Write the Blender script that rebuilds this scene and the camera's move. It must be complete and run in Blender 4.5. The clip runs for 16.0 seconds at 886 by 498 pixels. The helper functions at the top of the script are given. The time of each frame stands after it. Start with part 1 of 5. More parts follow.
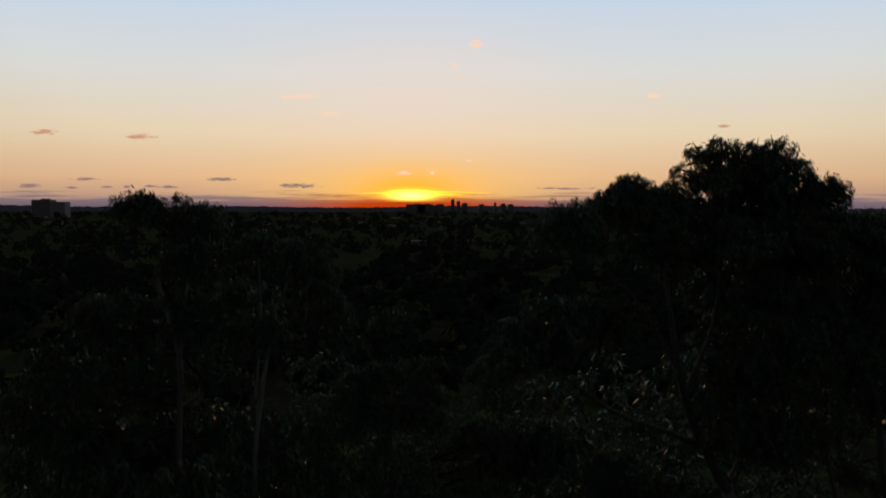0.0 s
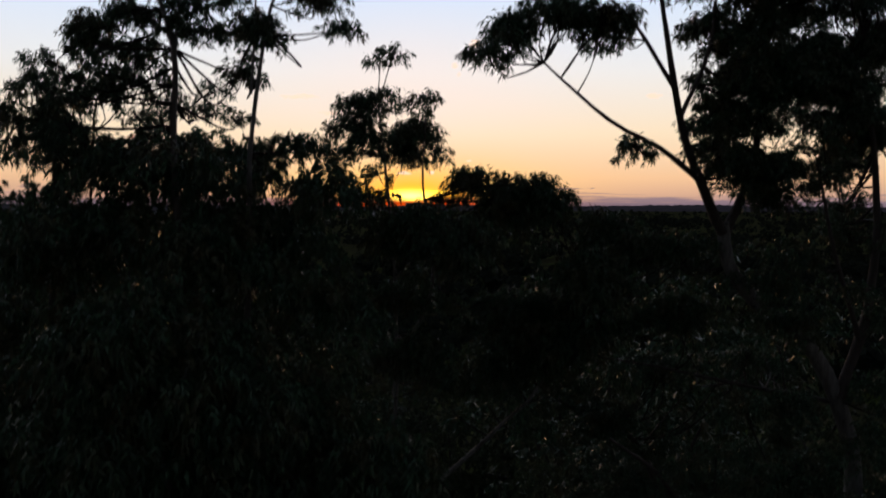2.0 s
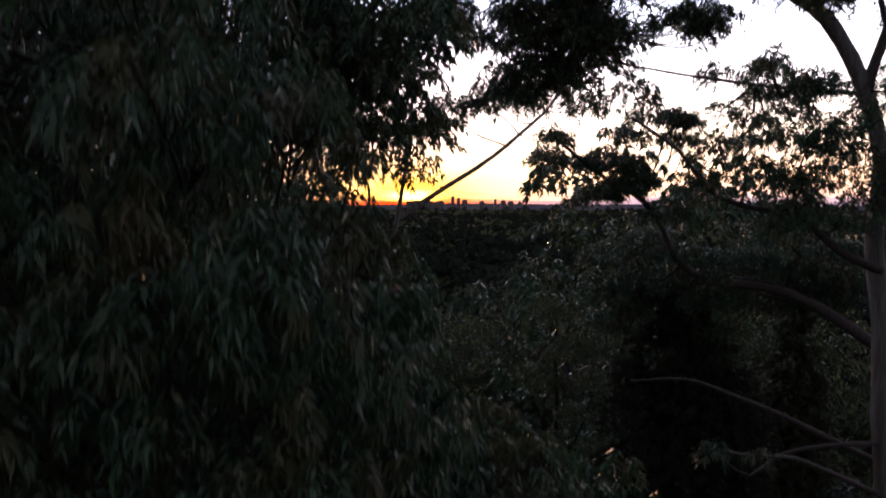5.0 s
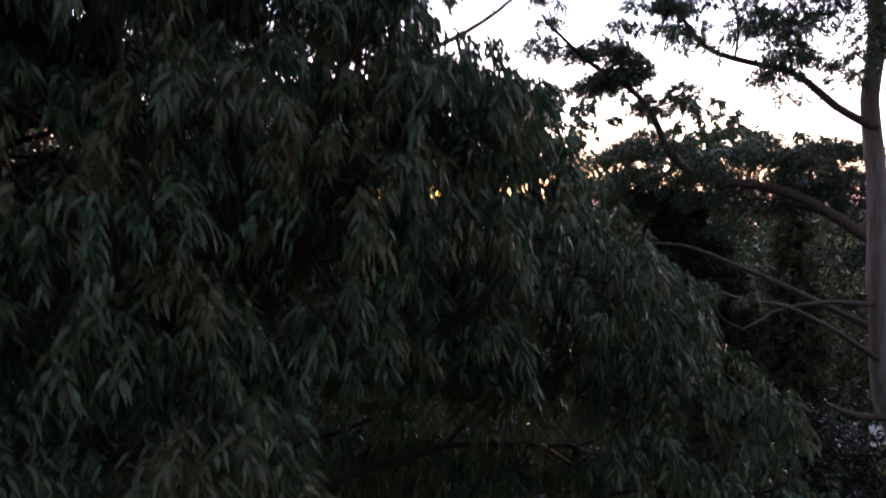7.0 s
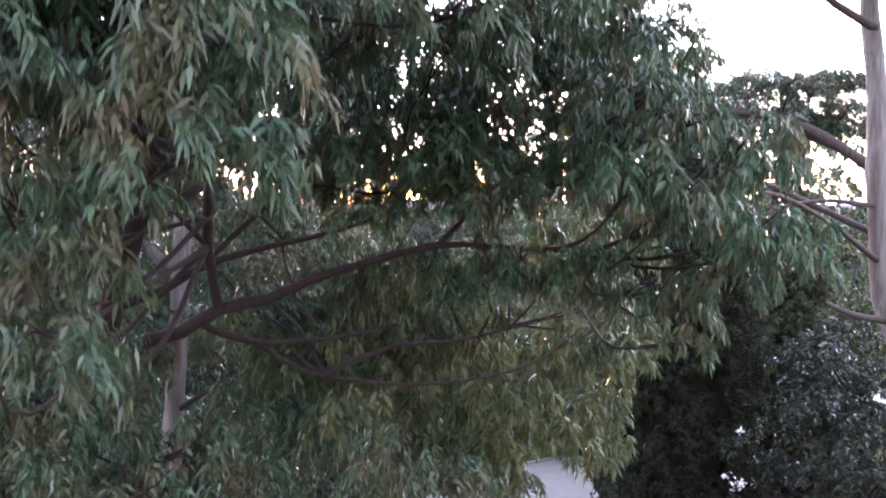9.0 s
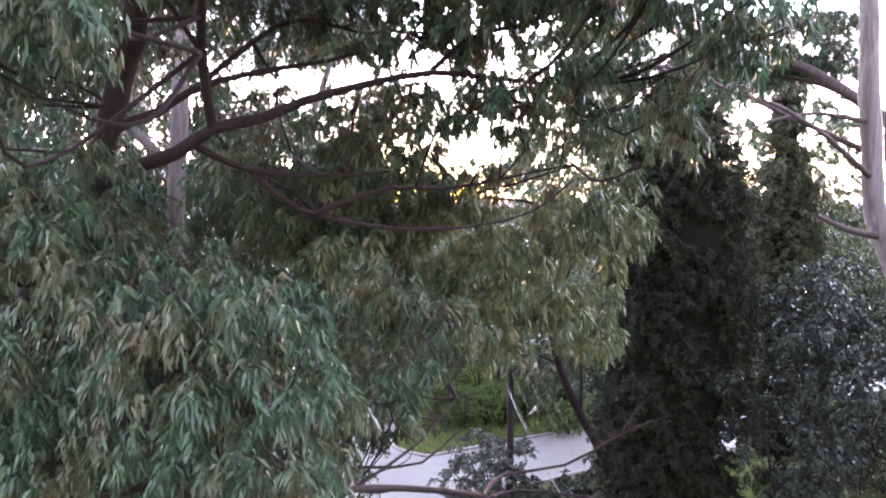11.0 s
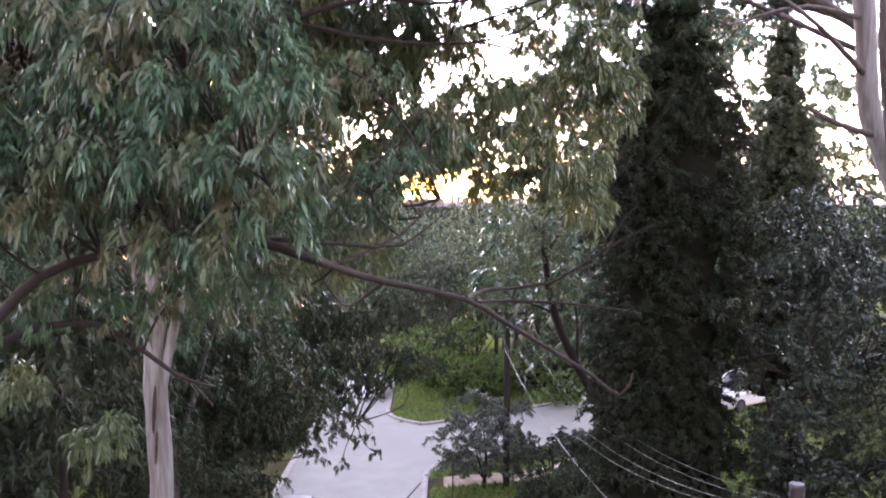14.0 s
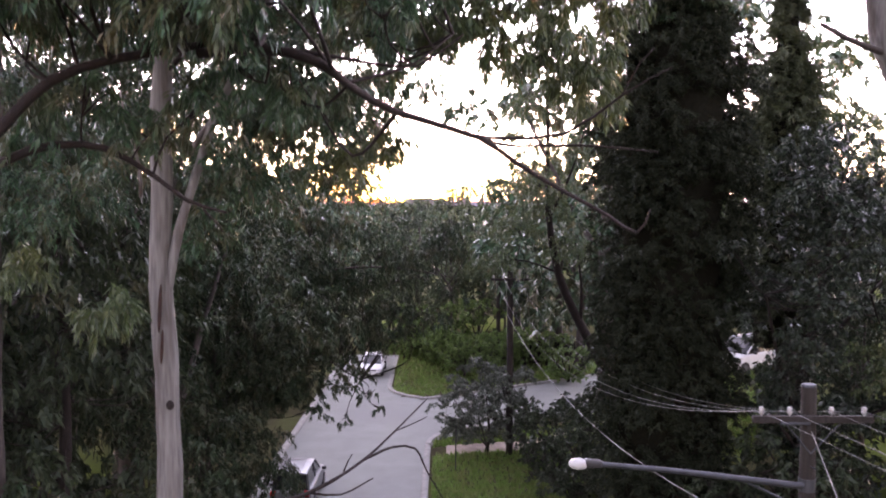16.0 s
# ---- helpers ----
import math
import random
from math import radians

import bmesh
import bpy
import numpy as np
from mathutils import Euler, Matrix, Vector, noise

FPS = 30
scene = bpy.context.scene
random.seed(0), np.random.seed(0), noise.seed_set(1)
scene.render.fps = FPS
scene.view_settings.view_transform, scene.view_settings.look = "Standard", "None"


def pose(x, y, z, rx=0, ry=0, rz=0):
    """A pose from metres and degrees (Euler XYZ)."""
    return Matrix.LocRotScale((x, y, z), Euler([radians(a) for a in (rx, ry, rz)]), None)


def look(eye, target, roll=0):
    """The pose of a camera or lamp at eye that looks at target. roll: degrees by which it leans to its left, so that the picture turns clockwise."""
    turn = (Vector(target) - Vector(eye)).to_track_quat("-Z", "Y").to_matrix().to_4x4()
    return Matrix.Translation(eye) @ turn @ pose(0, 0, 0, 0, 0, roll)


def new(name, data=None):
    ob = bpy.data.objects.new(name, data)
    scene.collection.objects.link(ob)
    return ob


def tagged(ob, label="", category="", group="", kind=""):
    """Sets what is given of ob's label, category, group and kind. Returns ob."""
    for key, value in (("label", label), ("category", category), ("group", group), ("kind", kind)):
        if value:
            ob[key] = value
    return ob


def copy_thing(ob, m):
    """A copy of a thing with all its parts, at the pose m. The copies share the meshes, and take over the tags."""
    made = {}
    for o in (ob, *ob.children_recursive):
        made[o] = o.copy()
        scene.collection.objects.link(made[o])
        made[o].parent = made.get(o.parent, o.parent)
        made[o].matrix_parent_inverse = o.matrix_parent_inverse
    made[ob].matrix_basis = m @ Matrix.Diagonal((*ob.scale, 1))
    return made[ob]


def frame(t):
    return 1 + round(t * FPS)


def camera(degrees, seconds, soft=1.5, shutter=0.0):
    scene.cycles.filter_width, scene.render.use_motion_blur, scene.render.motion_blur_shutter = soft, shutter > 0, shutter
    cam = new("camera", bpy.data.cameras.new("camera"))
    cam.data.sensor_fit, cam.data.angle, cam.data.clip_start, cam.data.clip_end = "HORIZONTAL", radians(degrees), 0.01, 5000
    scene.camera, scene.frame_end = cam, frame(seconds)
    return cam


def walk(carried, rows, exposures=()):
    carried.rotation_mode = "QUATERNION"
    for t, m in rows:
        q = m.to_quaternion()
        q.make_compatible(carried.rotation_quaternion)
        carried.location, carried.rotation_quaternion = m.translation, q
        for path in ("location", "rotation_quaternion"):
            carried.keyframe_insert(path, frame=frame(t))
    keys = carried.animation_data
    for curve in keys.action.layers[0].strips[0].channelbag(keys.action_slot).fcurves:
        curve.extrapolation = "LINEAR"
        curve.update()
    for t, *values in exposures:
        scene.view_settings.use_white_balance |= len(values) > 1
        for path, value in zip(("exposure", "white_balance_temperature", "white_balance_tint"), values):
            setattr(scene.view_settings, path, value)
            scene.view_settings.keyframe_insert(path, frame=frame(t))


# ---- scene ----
cam = camera(54.4, 16.0, 1.9, 0.5)
PITCH = -2.94
# seconds, x, y, z
PATH = [
    (0.0, -0.16, 0.21, 36.15),
    (0.5, -0.02, 0.05, 34.75),
    (1.0, 0.12, -0.07, 33.33),
    (1.5, 0.13, -0.09, 31.93),
    (2.0, -0.06, -0.06, 30.58),
    (2.5, -0.21, -0.01, 29.22),
    (3.0, -0.37, 0.04, 27.93),
    (3.5, -0.50, 0.09, 26.78),
    (4.0, -0.48, 0.08, 25.77),
    (4.5, -0.46, 0.06, 24.76),
    (5.0, -0.44, 0.05, 23.79),
    (5.5, -0.41, 0.04, 22.90),
    (6.0, -0.36, 0.06, 22.10),
    (6.5, -0.28, 0.11, 21.42),
    (7.0, -0.20, 0.18, 20.78),
    (7.5, -0.12, 0.24, 20.22),
    (8.0, -0.10, 0.22, 19.69),
    (8.5, -0.14, 0.19, 19.17),
    (9.0, -0.15, 0.15, 18.69),
    (9.5, -0.15, 0.08, 18.18),
    (10.0, -0.09, 0.00, 17.70),
    (10.5, -0.06, -0.05, 17.28),
    (11.0, -0.05, -0.08, 16.90),
    (11.5, -0.03, -0.10, 16.55),
    (12.0, -0.02, -0.12, 16.22),
    (12.5, 0.02, -0.16, 15.87),
    (13.0, 0.06, -0.18, 15.49),
    (13.5, 0.12, -0.12, 15.11),
    (14.0, 0.14, -0.06, 14.73),
    (14.5, 0.10, -0.04, 14.33),
    (15.0, 0.07, -0.01, 13.91),
    (15.5, 0.04, -0.01, 13.47),
    (16.0, 0.00, 0.00, 13.00),
]
# seconds, stops, kelvin, tint
EXPOSURES = [(0, -0.2, 6500, 12), (1.0, -0.1, 6500, 13), (2.0, 0.1, 6500, 16), (3.0, 0.5, 6500, 21), (4.0, 1.4, 6500, 28), (5.2, 1.9, 6500, 33), (6.5, 2.6, 6500, 36), (7.5, 3.6, 6450, 37), (8.5, 5.2, 6400, 38), (9.5, 6.35, 6400, 39), (12, 6.05, 6700, 38), (14, 6.0, 6850, 38), (16, 5.35, 7100, 39)]
walk(cam, [(t, pose(x, y, z, 90 + PITCH, -0.1, 0)) for t, x, y, z in PATH], EXPOSURES)

# ---- sky and sun ----
SUN_U, SUN_V = -0.037, 0.010
world = bpy.data.worlds.new("sky")
scene.world = world
world.use_nodes = True
wt = world.node_tree
wt.nodes.clear()


def wmath(operation, a, b=None, clamp=False):
    n = wt.nodes.new("ShaderNodeMath")
    n.operation = operation
    n.use_clamp = clamp
    for socket, value in zip(n.inputs, (a, b)):
        if value is None:
            continue
        if isinstance(value, (int, float)):
            socket.default_value = value
        else:
            wt.links.new(value, socket)
    return n.outputs[0]


def wmix(fac, a, b, blend="MIX"):
    n = wt.nodes.new("ShaderNodeMix")
    n.data_type, n.blend_type = "RGBA", blend
    for socket, value in ((n.inputs[0], fac), (n.inputs[6], a), (n.inputs[7], b)):
        if isinstance(value, (int, float)):
            socket.default_value = value
        elif isinstance(value, tuple):
            socket.default_value = (*value, 1)
        else:
            wt.links.new(value, socket)
    return n.outputs[2]


sky = wt.nodes.new("ShaderNodeTexSky")
sky.sky_type = "NISHITA"
sky.sun_disc = False
sky.sun_elevation = radians(1.5)
sky.sun_rotation = radians(-2.1)
coord = wt.nodes.new("ShaderNodeTexCoord")
split = wt.nodes.new("ShaderNodeSeparateXYZ")
wt.links.new(coord.outputs["Generated"], split.inputs[0])
dx, dy, dz = split.outputs
ahead = wmath("MAXIMUM", dy, 0.05)
u, v = wmath("DIVIDE", dx, ahead), wmath("DIVIDE", dz, ahead)
front = wmath("GREATER_THAN", dy, 0.06)


def blob(u0, v0, su, sv):
    a = wmath("POWER", wmath("MULTIPLY", wmath("SUBTRACT", u, u0), 1 / su), 2)
    b = wmath("POWER", wmath("MULTIPLY", wmath("SUBTRACT", v, v0), 1 / sv), 2)
    return wmath("EXPONENT", wmath("MULTIPLY", wmath("ADD", a, b), -1))


# the evening sky: amber at the horizon, pale and then blue above, darker away from the sun
ramp = wt.nodes.new("ShaderNodeValToRGB")
stops = [(0.0, (0.50, 0.30, 0.24)), (0.03, (0.82, 0.53, 0.30)), (0.08, (0.88, 0.73, 0.50)), (0.15, (0.78, 0.80, 0.77)), (0.24, (0.60, 0.75, 0.92)), (0.42, (0.20, 0.225, 0.28)), (1.0, (0.09, 0.10, 0.13))]
while len(ramp.color_ramp.elements) < len(stops):
    ramp.color_ramp.elements.new(0.5)
for e, (where, rgb) in zip(ramp.color_ramp.elements, stops):
    e.position, e.color = where, (*rgb, 1)
wt.links.new(wmath("MAXIMUM", dz, 0.0), ramp.inputs[0])
sunward = wmath("ADD", wmath("ADD", 0.11, wmath("MULTIPLY", wmath("MAXIMUM", dz, 0.0), 0.42)), wmath("MULTIPLY", wmath("MAXIMUM", dy, 0.0), 0.92), True)
colour = wmix(1.0, ramp.outputs[0], wmix(1.0, wmix(sunward, (0.0, 0.0, 0.0), (1.0, 1.0, 1.0)), wmix(1.0, sky.outputs[0], (0.004, 0.004, 0.004), "MULTIPLY"), "ADD"), "MULTIPLY")
# the glow round the place of the sun
for u0, v0, su, sv, share, tint in ((SUN_U, 0.12, 0.17, 0.085, 0.45, (0.98, 0.80, 0.70)), (SUN_U, SUN_V, 0.17, 0.05, 0.8, (1.15, 0.66, 0.13)), (SUN_U, SUN_V, 0.06, 0.024, 1.1, (1.45, 0.58, 0.022))):
    colour = wmix(wmath("MULTIPLY", wmath("MULTIPLY", blob(u0, v0, su, sv), front), share, True), colour, tint)


def cloud_noise(su, sv, rough):
    scale = wt.nodes.new("ShaderNodeCombineXYZ")
    wt.links.new(wmath("MULTIPLY", u, su), scale.inputs[0])
    wt.links.new(wmath("MULTIPLY", v, sv), scale.inputs[1])
    n = wt.nodes.new("ShaderNodeTexNoise")
    n.inputs["Scale"].default_value, n.inputs["Detail"].default_value, n.inputs["Roughness"].default_value = 1.0, 7, rough
    wt.links.new(scale.outputs[0], n.inputs["Vector"])
    return n.outputs[0]


# the torn bank of cloud and haze that lies along the horizon, lit where the sun is behind it
near_sun = blob(SUN_U, SUN_V, 0.13, 0.03)
layers = cloud_noise(9.0, 230.0, 0.6)
bank = wmath("MULTIPLY", wmath("ADD", wmath("SUBTRACT", 0.55, wmath("MULTIPLY", v, 46.0)), wmath("MULTIPLY", wmath("SUBTRACT", layers, 0.5), 2.2)), 3.0, True)
colour = wmix(wmath("MULTIPLY", wmath("MULTIPLY", bank, front), 0.85), colour, wmix(near_sun, (0.25, 0.185, 0.215), (0.75, 0.22, 0.010)))
streaks = wmath("MULTIPLY", wmath("SUBTRACT", wmath("ADD", wmath("MULTIPLY", blob(SUN_U + 0.01, 0.013, 0.10, 0.006), 0.55), cloud_noise(14.0, 420.0, 0.65)), 0.86), 5.0, True)
colour = wmix(wmath("MULTIPLY", streaks, front), colour, (1.9, 1.2, 0.06))
colour = wmix(wmath("MULTIPLY", blob(SUN_U, SUN_V - 0.001, 0.022, 0.006), front), colour, (5.0, 3.6, 0.5))
base_haze = wmath("MULTIPLY", wmath("MULTIPLY", blob(0, -0.004, 9.0, 0.008), front), wmath("SUBTRACT", 0.9, wmath("MULTIPLY", blob(SUN_U, 0.0, 0.08, 0.02), 0.55)))
colour = wmix(base_haze, colour, (0.17, 0.125, 0.165))
# the reddened strip of haze under the sun
colour = wmix(wmath("MULTIPLY", wmath("MULTIPLY", blob(SUN_U, -0.002, 0.11, 0.0075), front), 1.4, True), colour, (0.62, 0.062, 0.004))
# small clouds
puffs = cloud_noise(95.0, 320.0, 0.68)
CLOUDS_PINK = [(-0.460, 0.083, 0.020, 0.0042), (-0.350, 0.078, 0.022, 0.0045), (0.325, 0.091, 0.011, 0.003)]
CLOUDS_DARK = [(-0.478, 0.021, 0.018, 0.004), (-0.415, 0.029, 0.020, 0.003), (-0.43, 0.019, 0.012, 0.002), (-0.365, 0.020, 0.008, 0.002), (-0.39, 0.020, 0.008, 0.002), (-0.318, 0.020, 0.014, 0.0025),
               (-0.255, 0.029, 0.024, 0.003), (-0.170, 0.0215, 0.03, 0.0035), (0.14, 0.019, 0.04, 0.0016), (-0.34, 0.021, 0.006, 0.002)]
CLOUDS_LIT = [(0.243, 0.126, 0.012, 0.004), (0.037, 0.184, 0.012, 0.007), (0.013, 0.160, 0.005, 0.005), (0.018, 0.150, 0.004, 0.003), (-0.165, 0.124, 0.030, 0.004), (-0.13, 0.105, 0.020, 0.0035), (-0.045, 0.0365, 0.012, 0.003), (-0.012, 0.037, 0.004, 0.003), (0.03, 0.051, 0.004, 0.0025)]
for rows, tint in ((CLOUDS_LIT, (1.1, 0.78, 0.56)), (CLOUDS_PINK, (0.66, 0.30, 0.19)), (CLOUDS_DARK, (0.27, 0.18, 0.19))):
    total = None
    for row in rows:
        b = blob(*row)
        total = b if total is None else wmath("ADD", total, b)
    torn = wmath("MULTIPLY", wmath("SUBTRACT", wmath("ADD", wmath("MULTIPLY", total, 0.78), wmath("MULTIPLY", puffs, 1.7)), 1.28), 4.0, True)
    colour = wmix(wmath("MULTIPLY", wmath("MULTIPLY", torn, front), 0.85), colour, tint)
back = wt.nodes.new("ShaderNodeBackground")
back.inputs["Strength"].default_value = 1.0
wt.links.new(colour, back.inputs["Color"])
wt.links.new(back.outputs[0], wt.nodes.new("ShaderNodeOutputWorld").inputs[0])
sun = new("sun", bpy.data.lights.new("sun", "SUN"))
sun.data.energy, sun.data.angle, sun.data.color = 0.22, radians(0.6), (1.0, 0.55, 0.25)
sun.matrix_world = look((0, 0, 60), (0 - SUN_U * 100, -100, 60 - SUN_V * 100))


# ---- materials ----
def material(name, base, second=None, rough=0.8, scale=4.0, bump=0.0, bump_scale=30.0, metal=0.0, leaf=False, spread=0.35, stretch=(1, 1, 1), third=None, spec=0.3):
    m = bpy.data.materials.new(name)
    m.use_nodes = True
    t = m.node_tree
    t.nodes.clear()
    out = t.nodes.new("ShaderNodeOutputMaterial")
    bsdf = t.nodes.new("ShaderNodeBsdfPrincipled")
    bsdf.inputs["Roughness"].default_value = rough
    bsdf.inputs["Metallic"].default_value = metal
    bsdf.inputs["Specular IOR Level"].default_value = spec
    second = second or tuple(c * 0.6 for c in base)
    mix = t.nodes.new("ShaderNodeMix")
    mix.data_type = "RGBA"
    mix.inputs[6].default_value, mix.inputs[7].default_value = (*base, 1), (*second, 1)
    colour = mix.outputs[2]
    if leaf:
        geo = t.nodes.new("ShaderNodeNewGeometry")
        t.links.new(geo.outputs["Random Per Island"], mix.inputs[0])
        if third:
            tc = t.nodes.new("ShaderNodeTexCoord")
            drift = t.nodes.new("ShaderNodeTexNoise")
            drift.inputs["Scale"].default_value, drift.inputs["Detail"].default_value = 1.6, 3
            t.links.new(tc.outputs["Object"], drift.inputs["Vector"])
            r2 = t.nodes.new("ShaderNodeMapRange")
            r2.inputs[1].default_value, r2.inputs[2].default_value = 0.46, 0.68
            r2.inputs[4].default_value = 0.8
            t.links.new(drift.outputs[0], r2.inputs[0])
            m2 = t.nodes.new("ShaderNodeMix")
            m2.data_type = "RGBA"
            t.links.new(r2.outputs[0], m2.inputs[0])
            t.links.new(colour, m2.inputs[6])
            m2.inputs[7].default_value = (*third, 1)
            colour = m2.outputs[2]
    else:
        tc = t.nodes.new("ShaderNodeTexCoord")
        mp = t.nodes.new("ShaderNodeMapping")
        mp.inputs["Scale"].default_value = stretch
        t.links.new(tc.outputs["Object"], mp.inputs[0])
        n = t.nodes.new("ShaderNodeTexNoise")
        n.inputs["Scale"].default_value, n.inputs["Detail"].default_value = scale, 7
        t.links.new(mp.outputs[0], n.inputs["Vector"])
        ramp = t.nodes.new("ShaderNodeMapRange")
        ramp.inputs[1].default_value, ramp.inputs[2].default_value = 0.5 - spread / 2, 0.5 + spread / 2
        t.links.new(n.outputs[0], ramp.inputs[0])
        t.links.new(ramp.outputs[0], mix.inputs[0])
        if third:
            big = t.nodes.new("ShaderNodeTexNoise")
            big.inputs["Scale"].default_value, big.inputs["Detail"].default_value = scale / 7, 4
            t.links.new(mp.outputs[0], big.inputs["Vector"])
            r2 = t.nodes.new("ShaderNodeMapRange")
            r2.inputs[1].default_value, r2.inputs[2].default_value = 0.54, 0.64
            t.links.new(big.outputs[0], r2.inputs[0])
            m2 = t.nodes.new("ShaderNodeMix")
            m2.data_type = "RGBA"
            t.links.new(r2.outputs[0], m2.inputs[0])
            t.links.new(colour, m2.inputs[6])
            m2.inputs[7].default_value = (*third, 1)
            colour = m2.outputs[2]
        if bump:
            fine = t.nodes.new("ShaderNodeTexNoise")
            fine.inputs["Scale"].default_value, fine.inputs["Detail"].default_value = bump_scale, 5
            t.links.new(mp.outputs[0], fine.inputs["Vector"])
            bp = t.nodes.new("ShaderNodeBump")
            bp.inputs["Strength"].default_value, bp.inputs["Distance"].default_value = bump, 0.02
            t.links.new(fine.outputs[0], bp.inputs["Height"])
            t.links.new(bp.outputs[0], bsdf.inputs["Normal"])
    t.links.new(colour, bsdf.inputs["Base Color"])
    if leaf:
        tr = t.nodes.new("ShaderNodeBsdfTranslucent")
        t.links.new(colour, tr.inputs["Color"])
        ms = t.nodes.new("ShaderNodeMixShader")
        ms.inputs[0].default_value = 0.2
        t.links.new(bsdf.outputs[0], ms.inputs[1])
        t.links.new(tr.outputs[0], ms.inputs[2])
        t.links.new(ms.outputs[0], out.inputs[0])
    else:
        t.links.new(bsdf.outputs[0], out.inputs[0])
    return m


gum_leaf = material("gum_leaf", (0.041, 0.094, 0.047), (0.013, 0.031, 0.018), 0.4, leaf=True, spec=0.28, third=(0.074, 0.062, 0.030))
gum_leaf_dark = material("gum_leaf_dark", (0.024, 0.044, 0.020), (0.013, 0.025, 0.015), 0.5, leaf=True, spec=0.2, third=(0.042, 0.038, 0.018))
gum_leaf_light = material("gum_leaf_light", (0.052, 0.080, 0.029), (0.026, 0.045, 0.024), 0.45, leaf=True, third=(0.068, 0.076, 0.026))
wattle_leaf = material("wattle_leaf", (0.025, 0.040, 0.017), (0.013, 0.024, 0.012), 0.55, leaf=True)
conifer_leaf = material("conifer_leaf", (0.012, 0.017, 0.011), (0.021, 0.027, 0.015), 0.7, leaf=True, spec=0.1)
# core of the conifers: shade inside the crown given as a near-black colour
conifer_shade = material("conifer_shade", (0.012, 0.012, 0.009), (0.008, 0.008, 0.006), 0.95, 8.0, 0.8, 20, spec=0.0)
conifer_leaf_light = material("conifer_leaf_light", (0.045, 0.058, 0.024), (0.026, 0.038, 0.017), 0.6, leaf=True)
glossy_leaf = material("glossy_leaf", (0.025, 0.040, 0.024), (0.012, 0.020, 0.014), 0.35, leaf=True)
hedge_leaf = material("hedge_leaf", (0.09, 0.15, 0.03), (0.05, 0.10, 0.025), 0.5, leaf=True)
shrub_leaf = material("shrub_leaf", (0.085, 0.105, 0.078), (0.045, 0.058, 0.044), 0.5, leaf=True)
grass_blade = material("grass_blade", (0.13, 0.23, 0.05), (0.08, 0.15, 0.032), 0.6, leaf=True, third=(0.15, 0.15, 0.06))
bark_smooth = material("bark_smooth", (0.150, 0.146, 0.140), (0.075, 0.071, 0.068), 0.8, 5.0, 0.5, 40, stretch=(3, 3, 0.3), third=(0.062, 0.05, 0.045))
bark_dark = material("bark_dark", (0.016, 0.0105, 0.0095), (0.008, 0.0055, 0.005), 0.9, 6.0, 0.6, 45, stretch=(3, 3, 0.6))
scar_wood = material("scar_wood", (0.045, 0.022, 0.018), (0.02, 0.012, 0.01), 0.95, 12.0, 0.6, 60)
bark_grey = material("bark_grey", (0.056, 0.046, 0.042), (0.030, 0.025, 0.023), 0.85, 5.0, 0.4, 45, stretch=(3, 3, 0.6))
asphalt = material("asphalt", (0.142, 0.153, 0.141), (0.122, 0.131, 0.120), 0.85, 0.9, 0.3, 90, third=(0.125, 0.132, 0.124))
concrete = material("concrete", (0.20, 0.20, 0.185), (0.13, 0.13, 0.12), 0.85, 3.0, 0.3, 60)
soil = material("soil", (0.05, 0.055, 0.025), (0.035, 0.03, 0.02), 0.95, 0.7, 0.5, 12, third=(0.06, 0.08, 0.022), spec=0.0)
dirt = material("dirt", (0.27, 0.22, 0.175), (0.18, 0.145, 0.115), 0.95, 2.5, 0.5, 30)
old_timber = material("old_timber", (0.024, 0.019, 0.017), (0.012, 0.010, 0.009), 0.85, 5.0, 0.5, 50, stretch=(4, 4, 0.3))
galvanised = material("galvanised", (0.055, 0.062, 0.074), (0.038, 0.042, 0.048), 0.5, 4.0, metal=0.5)
porcelain = material("porcelain", (0.32, 0.315, 0.31), (0.22, 0.215, 0.21), 0.25, 9.0)
wire_metal = material("wire_metal", (0.12, 0.117, 0.114), (0.07, 0.07, 0.07), 0.5, 9.0, metal=0.4)
black_plastic = material("black_plastic", (0.03, 0.03, 0.032), (0.02, 0.02, 0.02), 0.5, 9.0)
lamp_plastic = material("lamp_plastic", (0.40, 0.41, 0.41), (0.30, 0.31, 0.31), 0.3, 9.0)
silver_paint = material("silver_paint", (0.10, 0.105, 0.11), (0.085, 0.088, 0.09), 0.35, 3.0, metal=0.25)
white_paint = material("white_paint", (0.60, 0.61, 0.62), (0.55, 0.56, 0.57), 0.25, 3.0)
car_glass = material("car_glass", (0.02, 0.022, 0.025), (0.015, 0.016, 0.018), 0.08, 3.0)
tail_red = material("tail_red", (0.45, 0.02, 0.015), (0.3, 0.01, 0.01), 0.2, 8.0)
head_glass = material("head_glass", (0.8, 0.8, 0.78), (0.6, 0.6, 0.6), 0.1, 8.0)
rubber = material("rubber", (0.025, 0.025, 0.026), (0.015, 0.015, 0.015), 0.8, 9.0)
wall_brick = material("wall_brick", (0.30, 0.19, 0.14), (0.22, 0.13, 0.10), 0.85, 8.0)
window_glass = material("window_glass", (0.05, 0.055, 0.06), (0.04, 0.04, 0.045), 0.05, 3.0)
tower_wall = material("tower_wall", (0.22, 0.20, 0.20), (0.17, 0.155, 0.16), 0.8, 0.02)
# distance haze over the ridge is put into this pale purplish colour
hazy_ridge = material("hazy_ridge", (0.10, 0.09, 0.10), (0.07, 0.065, 0.075), 0.95, 0.01, spec=0.0)
far_green = material("far_green", (0.024, 0.030, 0.022), (0.016, 0.021, 0.016), 0.9, leaf=True, spec=0.0)


